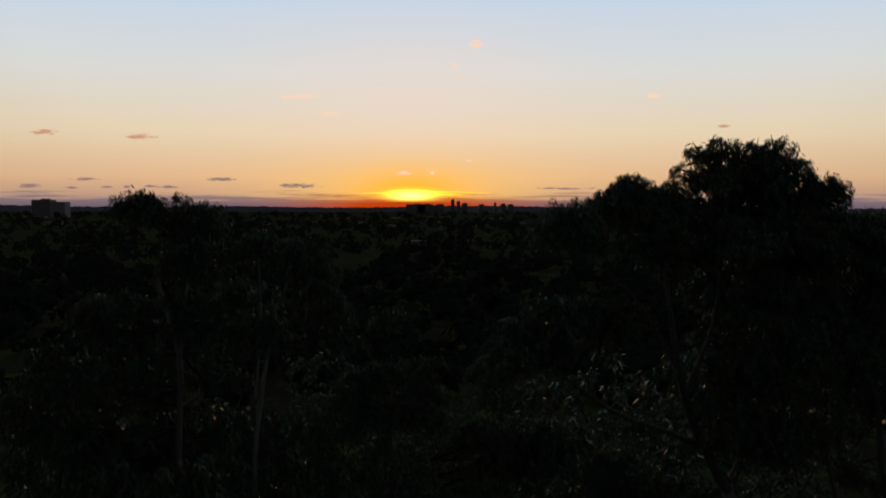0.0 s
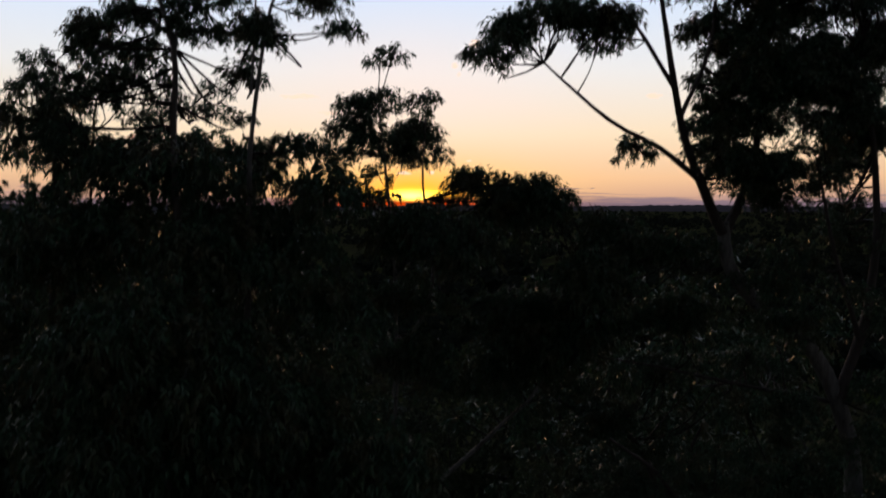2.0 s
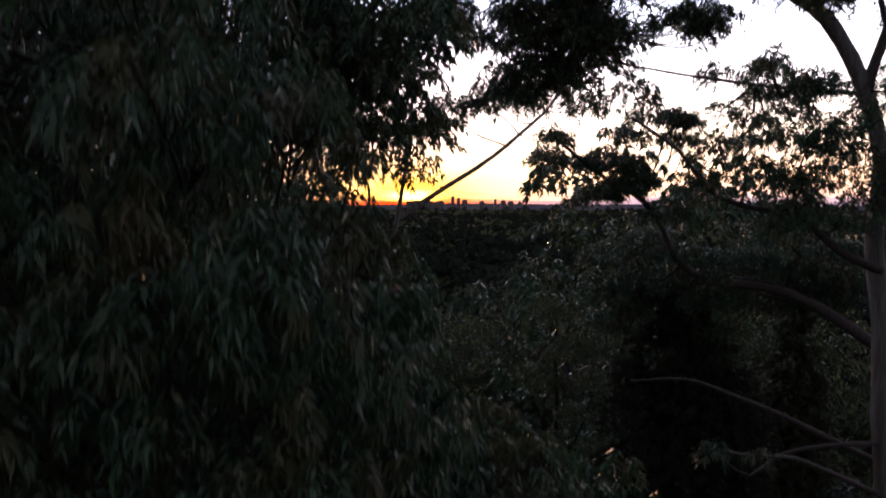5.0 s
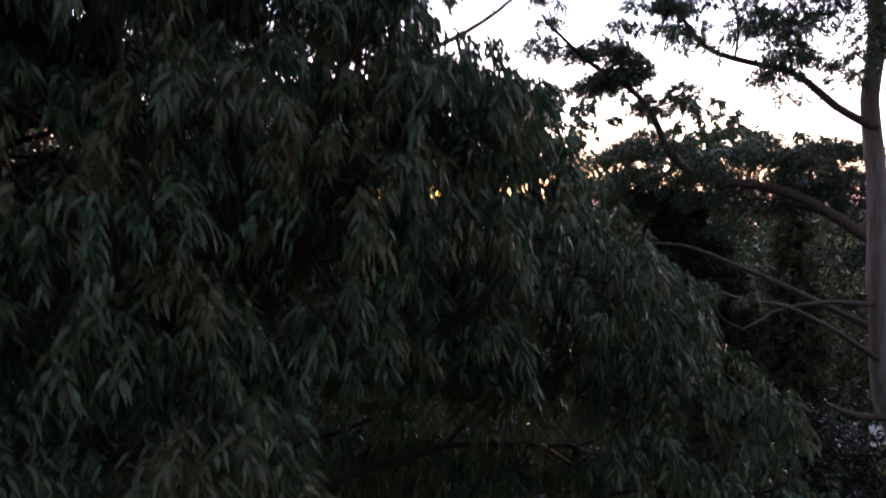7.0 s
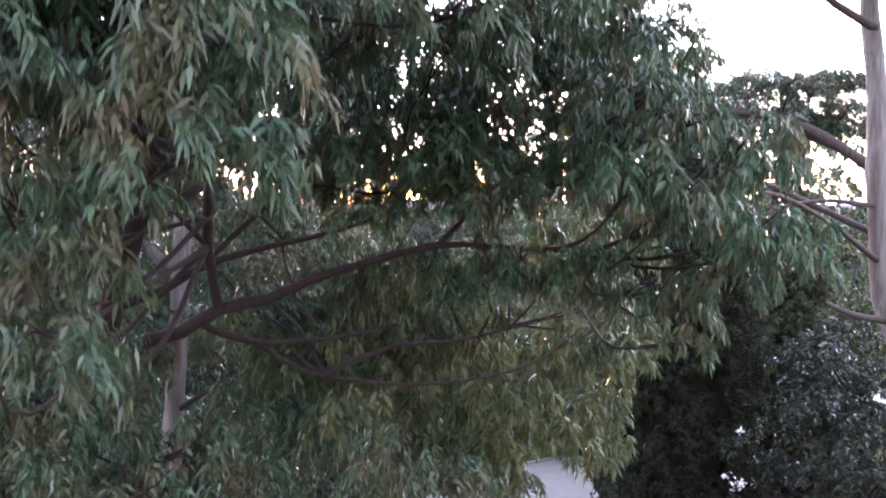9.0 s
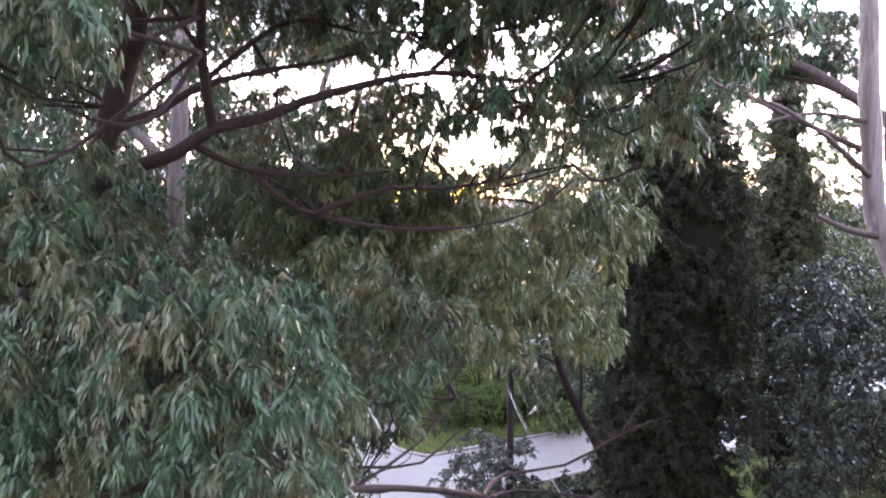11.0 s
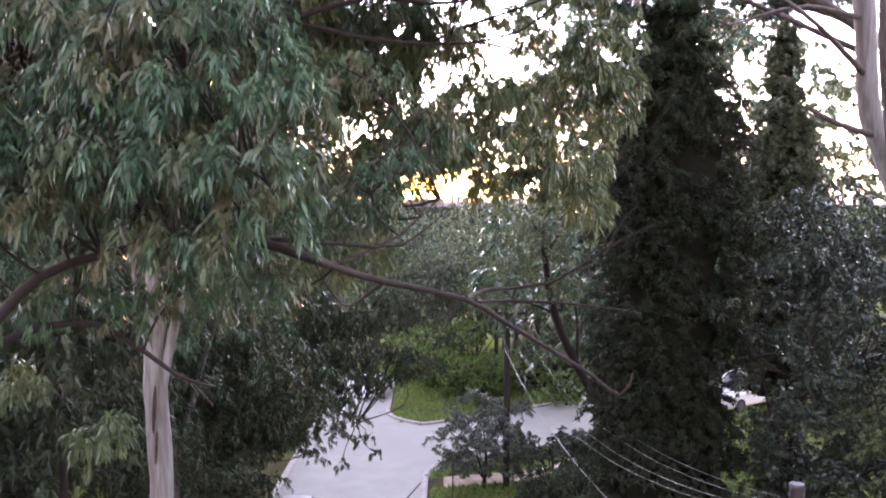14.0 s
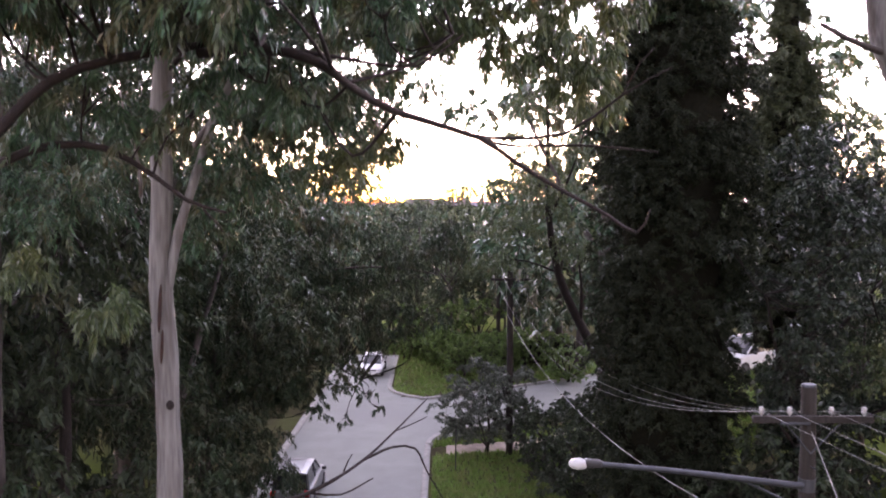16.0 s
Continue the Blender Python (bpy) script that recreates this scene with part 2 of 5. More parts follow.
# ---- mesh helpers ----
def raw_mesh(name, verts, faces, mat, smooth=False):
    """faces: an array of quads."""
    verts, faces = np.asarray(verts, np.float32), np.asarray(faces, np.int32)
    me = bpy.data.meshes.new(name)
    me.vertices.add(len(verts))
    me.vertices.foreach_set("co", verts.ravel())
    me.loops.add(faces.size)
    me.loops.foreach_set("vertex_index", faces.ravel())
    me.polygons.add(len(faces))
    me.polygons.foreach_set("loop_start", np.arange(0, faces.size, faces.shape[1], dtype=np.int32))
    if smooth:
        me.polygons.foreach_set("use_smooth", np.ones(len(faces), bool))
    me.update(calc_edges=True)
    me.materials.append(mat)
    return me


def part(name, data, mat, parent, label=""):
    """Links a bmesh or a mesh as one mesh object under a thing."""
    if isinstance(data, bmesh.types.BMesh):
        me = bpy.data.meshes.new(name)
        data.to_mesh(me)
        data.free()
        me.materials.append(mat)
        data = me
    ob = new(name, data)
    ob.parent = parent
    if label:
        ob["label"] = label
    return ob


def thing(name, at, label, category, group="", kind=""):
    ob = new(name)
    ob.location = at
    ob.empty_display_size = 0.2
    return tagged(ob, label, category, group, kind)


def box(bm, size, at, turn=(0, 0, 0), bevel=0.0):
    m = Matrix.LocRotScale(at, Euler([radians(a) for a in turn]), size)
    made = bmesh.ops.create_cube(bm, size=1.0, matrix=m)
    if bevel:
        edges = list({e for w in made["verts"] for e in w.link_edges})
        bmesh.ops.bevel(bm, geom=edges, offset=bevel, segments=2, affect="EDGES", profile=0.5)
    return bm


def boxed(size, at, turn=(0, 0, 0), bevel=0.0):
    return box(bmesh.new(), size, at, turn, bevel)


def rod(p, q, r0, r1=None, sides=10, bm=None):
    bm = bm or bmesh.new()
    p, q = Vector(p), Vector(q)
    d = q - p
    m = Matrix.Translation((p + q) / 2) @ d.to_track_quat("Z", "Y").to_matrix().to_4x4()
    bmesh.ops.create_cone(bm, cap_ends=True, segments=sides, radius1=r0, radius2=r0 if r1 is None else r1, depth=d.length, matrix=m)
    return bm


def smooth_line(points, step=0.35):
    """A Catmull-Rom line through the points, evenly cut."""
    p = np.array(points, float)
    p = np.vstack([2 * p[0] - p[1], p, 2 * p[-1] - p[-2]])
    out = []
    for i in range(1, len(p) - 2):
        n = max(2, int(np.linalg.norm(p[i + 1] - p[i]) / step))
        s = np.linspace(0, 1, n, endpoint=False)[:, None]
        a, b, c, d = p[i - 1:i + 3]
        out.append(0.5 * (2 * b + (c - a) * s + (2 * a - 5 * b + 4 * c - d) * s ** 2 + (3 * b - a - 3 * c + d) * s ** 3))
    return np.vstack(out + [p[-2:-1]])


def tube(line, r0, r1, sides=8, rough=0.0, rng=None, flare=0.0):
    """Rings of points along a line: verts and quads."""
    line = np.asarray(line, float)
    n = len(line)
    d = np.gradient(line, axis=0)
    d /= np.linalg.norm(d, axis=1)[:, None] + 1e-9
    ref = np.where(np.abs(d[:, 2:3]) > 0.9, np.array([[0.0, 1, 0]]), np.array([[0.0, 0, 1]]))
    a = np.cross(d, ref)
    a /= np.linalg.norm(a, axis=1)[:, None] + 1e-9
    for i in range(1, n):
        a[i] = a[i - 1] - d[i] * (a[i - 1] @ d[i])
        a[i] /= np.linalg.norm(a[i]) + 1e-9
    b = np.cross(d, a)
    s = np.linspace(0, 1, n)
    r = r0 + (r1 - r0) * s + flare * np.exp(-s * n * 0.35)
    ang = np.arange(sides) * 2 * np.pi / sides
    rr = np.repeat(r[:, None], sides, 1)
    if rough and rng is not None:
        rr = rr * (1 + rough * rng.normal(0, 1, rr.shape) + rough * rng.normal(0, 1, (n, 1)))
    v = line[:, None, :] + rr[..., None] * (np.cos(ang)[None, :, None] * a[:, None, :] + np.sin(ang)[None, :, None] * b[:, None, :])
    i, j = np.meshgrid(np.arange(n - 1), np.arange(sides), indexing="ij")
    k = (j + 1) % sides
    f = np.stack([i * sides + j, i * sides + k, (i + 1) * sides + k, (i + 1) * sides + j], -1).reshape(-1, 4)
    return v.reshape(-1, 3), f


def join(pieces):
    vs, fs, off = [], [], 0
    for v, f in pieces:
        vs.append(v)
        fs.append(f + off)
        off += len(v)
    return np.vstack(vs), np.vstack(fs)


def leaves(rng, clumps, per_r2, length, width, droop=1.0, flat=0.75, spray=26, reach=1.0, kite=True, fan=0.85):
    """Leaves that fan out and hang in tufts on domed clumps: clumps are rows of x, y, z, r; spray leaves make a tuft."""
    vs = []
    down = np.array([0, 0, -1.0])
    for x, y, z, r in clumps:
        tufts = max(3, int(per_r2 * r * r / spray))
        az = rng.uniform(0, 2 * np.pi, tufts)
        el = np.arcsin(rng.uniform(-0.4, 1.0, tufts))
        out = np.stack([np.cos(az) * np.cos(el), np.sin(az) * np.cos(el), np.sin(el) * flat], 1)
        start = np.array([x, y, z]) + out * r * (1 - 0.55 * rng.uniform(0, 1, (tufts, 1)) ** 1.4)
        side = out * np.array([1, 1, 0.25])
        arm = reach * (0.10 + 0.30 * r) * rng.uniform(0.6, 1.5, (tufts, 1, 1))
        s = rng.uniform(0, 1, (tufts, spray, 1))
        twig = side[:, None, :] * 0.55 + down * droop * 0.8 + rng.normal(0, 0.25, (tufts, 1, 3))
        p = start[:, None, :] + twig * arm * s + rng.normal(0, 0.018 + 0.02 * r, (tufts, spray, 3))
        turn = rng.uniform(0, 2 * np.pi, s.shape[:2])
        spread = np.stack([np.cos(turn), np.sin(turn), 0 * turn], -1)
        d = spread * fan * (1.1 - 0.6 * s) + side[:, None, :] * 0.35 + down * droop * (0.55 + 0.7 * s) + rng.normal(0, 0.16 + 0.3 * (1 - min(droop, 1)), p.shape)
        d /= np.linalg.norm(d, axis=2, keepdims=True)
        w = np.cross(d, rng.normal(0, 1, p.shape))
        w /= np.linalg.norm(w, axis=2, keepdims=True) + 1e-9
        l = length * rng.uniform(0.55, 1.25, s.shape)
        h = width * rng.uniform(0.7, 1.2, s.shape) / 2
        if not kite:
            vs.append(np.stack([p - w * h * 1.1, p + w * h * 1.1, p + d * l + down * l * 0.12], 2).reshape(-1, 3))
            continue
        mid = p + d * l * 0.42 - down * l * 0.05
        vs.append(np.stack([p, mid + w * h, p + d * l + down * l * 0.16, mid - w * h], 2).reshape(-1, 3))
    v = np.vstack(vs)
    return v, np.arange(len(v)).reshape(-1, 4 if kite else 3)


def masses(rng, rows, share, r=(0.28, 0.42)):
    """Clumps that fill rounded masses of foliage: rows of x, y, z, half width, half height; share: clumps to the square metre."""
    made = []
    for x, y, z, rx, rz in rows:
        for _ in range(max(2, int(share * rx * rz))):
            a, q = rng.uniform(0, 2 * math.pi), math.sqrt(rng.uniform())
            size = rng.uniform(*r)
            made.append((x + q * math.cos(a) * max(rx - 0.45 * size, 0.08), y + rng.normal(0, 0.3 * rx), z + 0.1 + q * math.sin(a) * max(rz - 0.45 * size, 0.05), size))
    return made


def tree(name, base, label, trunk, limbs, clumps, leaf, bark, twig_bark=None, seed=1, per_r2=900, length=0.17, width=0.032, droop=1.0, flat=0.75, spray=26, sides=12, category="tree", twigs=True, reach=1.0, group="", kind="", kite=True):
    """trunk and limbs: (points, radius at the foot, radius at the end); each limb is a part; twigs run from them to the clumps."""
    rng = np.random.default_rng(seed)
    root = thing(name, base, label, category, group, kind)
    off = np.array(base, float)
    nodes = []
    for i, (pts, r0, r1) in enumerate([trunk] + list(limbs)):
        line = smooth_line(pts)
        wander = rng.normal(0, 0.015 + r0 * 0.08, line.shape)
        for _ in range(3):
            wander[1:-1] = (wander[:-2] + wander[1:-1] * 2 + wander[2:]) / 4
        line[1:-1] += wander[1:-1]
        if i or line[-1][2] - line[0][2] > 3:
            nodes.append(line[len(line) // 4 if i else len(line) // 3:])
        v, f = tube(line, r0, r1, sides if i == 0 else 8, 0.025, rng, r0 * 0.5 if i == 0 else 0.0)
        part("trunk" if i == 0 else "limb", raw_mesh(name, v - off, f, bark if i == 0 or twig_bark is None else twig_bark, True), None, root)
    allnodes = np.vstack(nodes)
    work = []
    for x, y, z, r in clumps:
        tw = []
        c = np.array([x, y, z])
        w = allnodes - c
        score = np.linalg.norm(w, axis=1) + 1.2 * np.maximum(w[:, 2], 0)
        a = allnodes[np.argmin(score)]
        gap = np.linalg.norm(c - a)
        mid = (a + c) / 2 + np.array([0, 0, -0.12 * gap]) + rng.normal(0, 0.1 * gap + 0.02, 3)
        tw.append(tube(smooth_line([a, mid, c], 0.3), 0.010 + 0.007 * min(gap, 3), 0.008, 5))
        for k in range(int(4 + 5 * r)):
            q = rng.normal(0, 1, 3)
            q = q / np.linalg.norm(q) * np.array([1, 1, 0.6]) + np.array([0, 0, 0.35])
            e = c + q * r * rng.uniform(0.6, 1.0)
            m = (c + e) / 2 + rng.normal(0, 0.1 * r, 3)
            m0 = c + (mid - c) * rng.uniform(0, 0.6)
            tw.append(tube(smooth_line([m0, m, e], 0.3), 0.012, 0.005, 4))
        work += tw
    if twigs:
        v, f = join(work)
        tagged(part("branchwork", raw_mesh(name, v - off, f, bark_dark, True), None, root), kind="stuff")
    v, f = leaves(rng, clumps, per_r2, length, width, droop, flat, spray, reach, kite)
    part("crown", raw_mesh(name, v - off, f, leaf), None, root)
    return root


def scattered(rng, n, lo, hi, r, keep=None, apart=0.0):
    """Up to n rows of x, y, z, r in a box, those that keep() lets through, some way apart."""
    rows = []
    for _ in range(n * 60):
        if len(rows) == n:
            break
        p = rng.uniform(lo, hi)
        if apart and any((p[0] - q[0]) ** 2 + (p[2] - q[2]) ** 2 + (0.45 * (p[1] - q[1])) ** 2 < apart ** 2 for q in rows):
            continue
        if keep is None or keep(*p):
            rows.append((*p, rng.uniform(*r)))
    return rows


# ---- ground, road and verges ----
def rise(a):
    a = np.clip(a, 0, 1)
    return a * a * (3 - 2 * a)


def road_gap(x, y):
    """Distance outside the edge of the roads; negative on them."""
    right = np.where(y < 55, -0.8, -3.8)
    main = np.maximum.reduce([x - right, -8.3 - x, y - 74])
    side = np.maximum.reduce([(y - (57.6 + 0.65 * x)) / 1.2, ((47.5 + 0.7 * x) - y) / 1.2, -3.9 - x])
    corner = np.maximum.reduce([4.2 - np.hypot(x - 3.4, y - 45.7), x - 3.4, 45.7 - y, -0.9 - x])
    bend = np.where((x > -3.9) & (x < -0.2) & (y < 61.2) & (y > 52), 3.8 * (1 - np.hypot((x + 0.2) / 3.6, (y - 61.2) / 4.2)), 99)
    bend = np.where(bend > 0, 99, bend)
    return np.minimum(np.minimum(np.minimum(main, side), bend), np.where((x < 3.4) & (y > 45.7) & (x > -0.9) & (y < 52), corner, 99))


def height(x, y):
    x, y = np.asarray(x, float), np.asarray(y, float)
    h = 0.1 + 5.0 * rise((x - 4.0) / 9.0) * (1 - rise((y - 42 - 0.55 * np.maximum(x, 0) + 3) / 7.0)) * (1 - rise((x - 60) / 200))
    h = h + 1.3 * rise((-10.0 - x) / 7.0) * (1 - rise((y - 120) / 200))
    h = h + 1.8 * rise((y - 60.5 - 0.65 * np.maximum(x, -3)) / 9.0) * rise((x + 4.6) / 3.0) * (1 - rise((y - 110) / 150))
    far = np.hypot(x, y)
    h = h + 6 * rise((far - 400) / 800) * np.sin(x / 310.0 + 1) * np.sin(y / 420.0)
    gap = road_gap(x, y)
    return np.where(far < 130, -0.05 + (h + 0.05) * rise((gap - 0.05) / 0.5), h)


def axis(fine_lo, fine_hi, step, lo, hi):
    mid = np.arange(fine_lo, fine_hi + 1e-6, step)
    up = fine_hi + np.geomspace(step, hi - fine_hi, 44)
    down = fine_lo - np.geomspace(step, fine_lo - lo, 44)
    return np.concatenate([down[::-1], mid, up])


gx, gy = axis(-16, 26, 0.5, -4900, 4900), axis(18, 75, 0.5, -4900, 4900)
mx, my = np.meshgrid(gx, gy, indexing="ij")
gv = np.stack([mx, my, height(mx, my)], -1).reshape(-1, 3)
gi, gj = np.meshgrid(np.arange(len(gx) - 1), np.arange(len(gy) - 1), indexing="ij")
gn = len(gy)
gf = np.stack([gi * gn + gj, (gi + 1) * gn + gj, (gi + 1) * gn + gj + 1, gi * gn + gj + 1], -1).reshape(-1, 4)
ground = tagged(new("ground", raw_mesh("ground", gv, gf, soil, True)), "dark grass and leaf litter on gently sloping ground", "ground", kind="structure")


def strip(left, right, z):
    v = np.array([p for pair in zip(left, right) for p in ((*pair[0], z), (*pair[1], z))], float)
    n = len(left)
    return v, np.array([(2 * i, 2 * i + 1, 2 * i + 3, 2 * i + 2) for i in range(n - 1)])


ys = np.linspace(-30, 74, 44)
near_edge = [(x, 47.5 + 0.7 * x) for x in np.linspace(3.4, 60, 30)]
far_edge = [(x, 57.6 + 0.65 * x) for x in np.linspace(-0.8, 60, 30)]
arc_near = [(3.4 - 4.2 * math.cos(a), 45.7 + 4.2 * math.sin(a)) for a in np.linspace(0, math.pi / 2 - 0.15, 9)]
arc_far = [(-3.8 + 3.6 * (1 - math.cos(a)), 61.2 - 4.2 * math.sin(a)) for a in np.linspace(0, math.pi / 2 - 0.2, 9)]
road = tagged(new("road", raw_mesh("road", *strip([(-8.4, y) for y in ys], [(-0.8 if y < 55 else -3.7, y) for y in ys], 0.0), asphalt)), "pale worn asphalt street with a side street joining it", "road", kind="structure")
sx = np.linspace(-4.5, 60, 40)
side_road = tagged(new("side_road", raw_mesh("side_road", *strip([(x, 57.7 + 0.65 * x + (0 if x > 0 else 5.0 * (x / 4) ** 2)) for x in sx], [(x, 47.4 + 0.7 * max(x, 0) - (0 if x > 3 else 2.5)) for x in sx], 0.006), asphalt)), "pale worn asphalt side street", "road", kind="structure")


def kerb(points, label):
    line = smooth_line([(x, y, 0.04) for x, y in points], 0.6)
    d = np.gradient(line, axis=0)
    d /= np.linalg.norm(d, axis=1)[:, None]
    s = np.stack([-d[:, 1], d[:, 0], np.zeros(len(d))], 1)
    prof = [(-0.16, -0.12), (-0.16, 0.08), (-0.13, 0.105), (0.13, 0.105), (0.16, 0.08), (0.16, -0.12)]
    v = np.stack([line + s * a + np.array([0, 0, b]) for a, b in prof], 1).reshape(-1, 3)
    k = len(prof)
    f = [(i * k + j, (i + 1) * k + j, (i + 1) * k + j + 1, i * k + j + 1) for i in range(len(line) - 1) for j in range(k - 1)]
    return tagged(new("kerb", raw_mesh("kerb", v, np.array(f), concrete)), label, "kerb", kind="structure")


kerb([(-0.8, y) for y in np.linspace(5, 45.5, 14)] + arc_near + near_edge[1:], "weathered concrete kerb along the street corner")
kerb([(-3.8, 74), (-3.8, 68), (-3.8, 62.5)] + arc_far + far_edge[2:], "weathered concrete kerb round the grass corner")
kerb([(-8.4, y) for y in np.linspace(5, 74, 16)], "weathered concrete kerb at the street's edge")
# a bare footpath over the verge
px = np.linspace(0.2, 9, 24)
pv = [np.stack([px, 44.6 + 0.25 * px + o, height(px, 44.6 + 0.25 * px + o) + 0.03], 1) for o in (-0.9, -0.3, 0.3, 0.9)]
pv = np.stack(pv, 1).reshape(-1, 3)
pf = np.array([(i * 4 + j, (i + 1) * 4 + j, (i + 1) * 4 + j + 1, i * 4 + j + 1) for i in range(23) for j in range(3)])
tagged(new("footpath", raw_mesh("footpath", pv, pf, dirt, True)), "bare earth footpath across the grass verge", "path", kind="structure")


def grass(name, seed, n, spots, label, high=0.16):
    rng = np.random.default_rng(seed)
    p = []
    for x0, x1, y0, y1, share in spots:
        k = int(n * share)
        x, y = rng.uniform(x0, x1, k), rng.uniform(y0, y1, k)
        ok = (road_gap(x, y) > 0.3) & ~((np.abs(y - 44.6 - 0.25 * x) < 0.8) & (x < 9))
        p.append(np.stack([x[ok], y[ok], height(x[ok], y[ok])], 1))
    p = np.vstack(p)
    k = len(p)
    d = rng.normal(0, 0.35, (k, 3)) + np.array([0, 0, 1.0])
    l = high * rng.uniform(0.5, 1.3, (k, 1))
    w = rng.normal(0, 1, (k, 3)) * np.array([1, 1, 0])
    w = w / np.linalg.norm(w, axis=1, keepdims=True) * 0.035
    v = np.stack([p - w, p + w, p + d * l * 1.2], 1).reshape(-1, 3)
    return tagged(new(name, raw_mesh(name, v, np.arange(3 * k).reshape(-1, 3), grass_blade)), label, "grass", kind="stuff")


grass("verge_grass", 5, 55000, [(-0.5, 6, 30, 48.5, 0.3), (4, 15, 30, 50, 0.25), (-3.5, 14, 57.5, 74, 0.45)], "bright green mown grass on the verges")


# ---- trees ----
def near_gum():
    """The weeping gum whose crown fills the view half way down."""
    rng = np.random.default_rng(11)
    edge_z = [18.0, 18.6, 19.1, 19.4, 20.0, 20.2, 20.9, 21.3, 21.7, 22.2, 23.0, 24.0, 25.3, 26.0]
    edge_slope = [0.40, 0.405, 0.39, 0.33, 0.27, 0.20, 0.172, 0.106, 0.016, -0.066, -0.09, -0.16, -0.28, -0.36]

    def front(x):
        return 4.45 + 0.72 * max(0, x + 1.6)

    def keep(x, y, z):
        return x < np.interp(z, edge_z, edge_slope) * y - 0.3 and front(x) < y < front(x) + 2.6

    # the upper crown, whose face slopes away from the camera towards its tip
    clumps = scattered(rng, 125, (-6.0, 4.4, 19.9), (2.6, 9.5, 25.5), (0.42, 0.6), keep, 0.58)
    clumps += scattered(rng, 16, (-0.9, 5.8, 21.1), (0.6, 7.4, 22.4), (0.32, 0.45), lambda x, y, z: x < np.interp(z, edge_z, edge_slope) * y - 0.05, 0.35)
    # the lobe that hangs nearest, and the one at the tip
    clumps += scattered(rng, 22, (-3.6, 4.4, 18.95), (-1.2, 5.7, 20.2), (0.36, 0.5), lambda x, y, z: z > 18.9 + 0.25 * abs(x + 1.2), 0.5)
    clumps += scattered(rng, 9, (-3.4, 4.5, 17.9), (-2.15, 5.6, 18.9), (0.32, 0.42), None, 0.42)
    clumps += scattered(rng, 26, (1.3, 6.6, 18.35), (2.9, 8.2, 19.9), (0.34, 0.46), lambda x, y, z: x < np.interp(z, edge_z, edge_slope) * y - (0.3 if z < 19.2 else 0.5) and z > 18.3 + 0.35 * (2.6 - x), 0.42)
    clumps += [(2.05, 8.2, 17.75, 0.34), (2.3, 8.0, 18.0, 0.3), (1.75, 8.3, 17.85, 0.3), (1.2, 8.4, 18.2, 0.34), (0.7, 8.8, 17.95, 0.34), (2.45, 7.6, 18.2, 0.3), (2.1, 8.1, 17.4, 0.24), (-0.1, 9.3, 17.75, 0.3)]
    # the low lobe in front of the pale trunk
    clumps += [(-1.35, 6.3, 16.05, 0.5), (-1.75, 6.2, 16.1, 0.5), (-1.15, 6.2, 15.6, 0.46), (-1.6, 6.1, 15.55, 0.5), (-2.1, 6.3, 15.7, 0.5), (-1.2, 6.0, 15.1, 0.42), (-1.8, 6.3, 15.0, 0.48), (-1.3, 6.4, 14.6, 0.4), (-2.5, 6.5, 16.0, 0.45), (-2.35, 6.5, 15.2, 0.5), (-1.95, 6.7, 14.5, 0.4)]
    clumps += [(-3.4, 8.2, 14.0, 0.4), (-2.4, 8.4, 13.9, 0.36), (-1.5, 8.2, 14.0, 0.34), (-2.9, 8.6, 13.7, 0.34), (-3.9, 8.4, 13.7, 0.4), (-2.0, 8.6, 14.3, 0.36)]
    clumps += scattered(rng, 34, (-4.4, 6.6, 14.6), (-1.9, 8.6, 16.9), (0.4, 0.55), lambda x, y, z: z < 16.6 - 0.5 * (x + 3), 0.5)
    clumps += scattered(rng, 12, (-5.2, 7.4, 16.6), (-3.4, 9.5, 19.0), (0.4, 0.55), None, 0.5)
    clumps += [(0.0, 9.4, 15.7, 0.4), (-0.4, 8.9, 15.2, 0.3), (-0.1, 10.0, 15.6, 0.45), (-0.7, 9.0, 16.1, 0.4), (-0.9, 10.0, 15.0, 0.5), (-0.5, 10.0, 14.6, 0.36), (-1.6, 10.6, 14.3, 0.4), (-0.6, 8.6, 14.9, 0.34)]
    clumps += masses(rng, [(0.2, 9.5, 17.9, 0.75, 0.31), (1.2, 10.0, 17.7, 0.59, 0.33), (1.9, 9.5, 17.8, 0.56, 0.37), (-0.3, 11.5, 17.7, 0.60, 0.38), (-0.1, 11.0, 18.6, 0.72, 0.29)], 12, (0.22, 0.34))
    clumps += masses(rng, [(-0.5, 10.5, 18.7, 0.76, 0.41), (0.3, 10.0, 18.8, 0.59, 0.39), (-1.2, 10.0, 19.1, 0.52, 0.39)], 16, (0.26, 0.38))
    clumps += masses(rng, [(-0.2, 9.5, 18.0, 0.75, 0.37), (0.7, 9.0, 18.0, 0.59, 0.35), (1.2, 8.5, 18.0, 0.45, 0.28), (-1.1, 10.5, 17.8, 0.62, 0.55), (-0.6, 11.0, 17.2, 0.58, 0.36), (-2.1, 10.4, 18.3, 0.55, 0.34), (-2.2, 11.5, 17.2, 0.75, 0.45), (-2.9, 11.5, 17.4, 0.45, 0.45)], 15, (0.22, 0.34))
    inner = scattered(rng, 40, (-1.9, 8.6, 18.4), (1.8, 10.4, 20.8), (0.35, 0.55), lambda x, y, z: z > 18.5 + 0.15 * abs(x)) + scattered(rng, 10, (-1.1, 8.8, 19.0), (0.1, 10.2, 20.0), (0.4, 0.5)) + scattered(rng, 22, (-6.0, 8.6, 18.8), (-1.6, 10.5, 20.6), (0.45, 0.6))
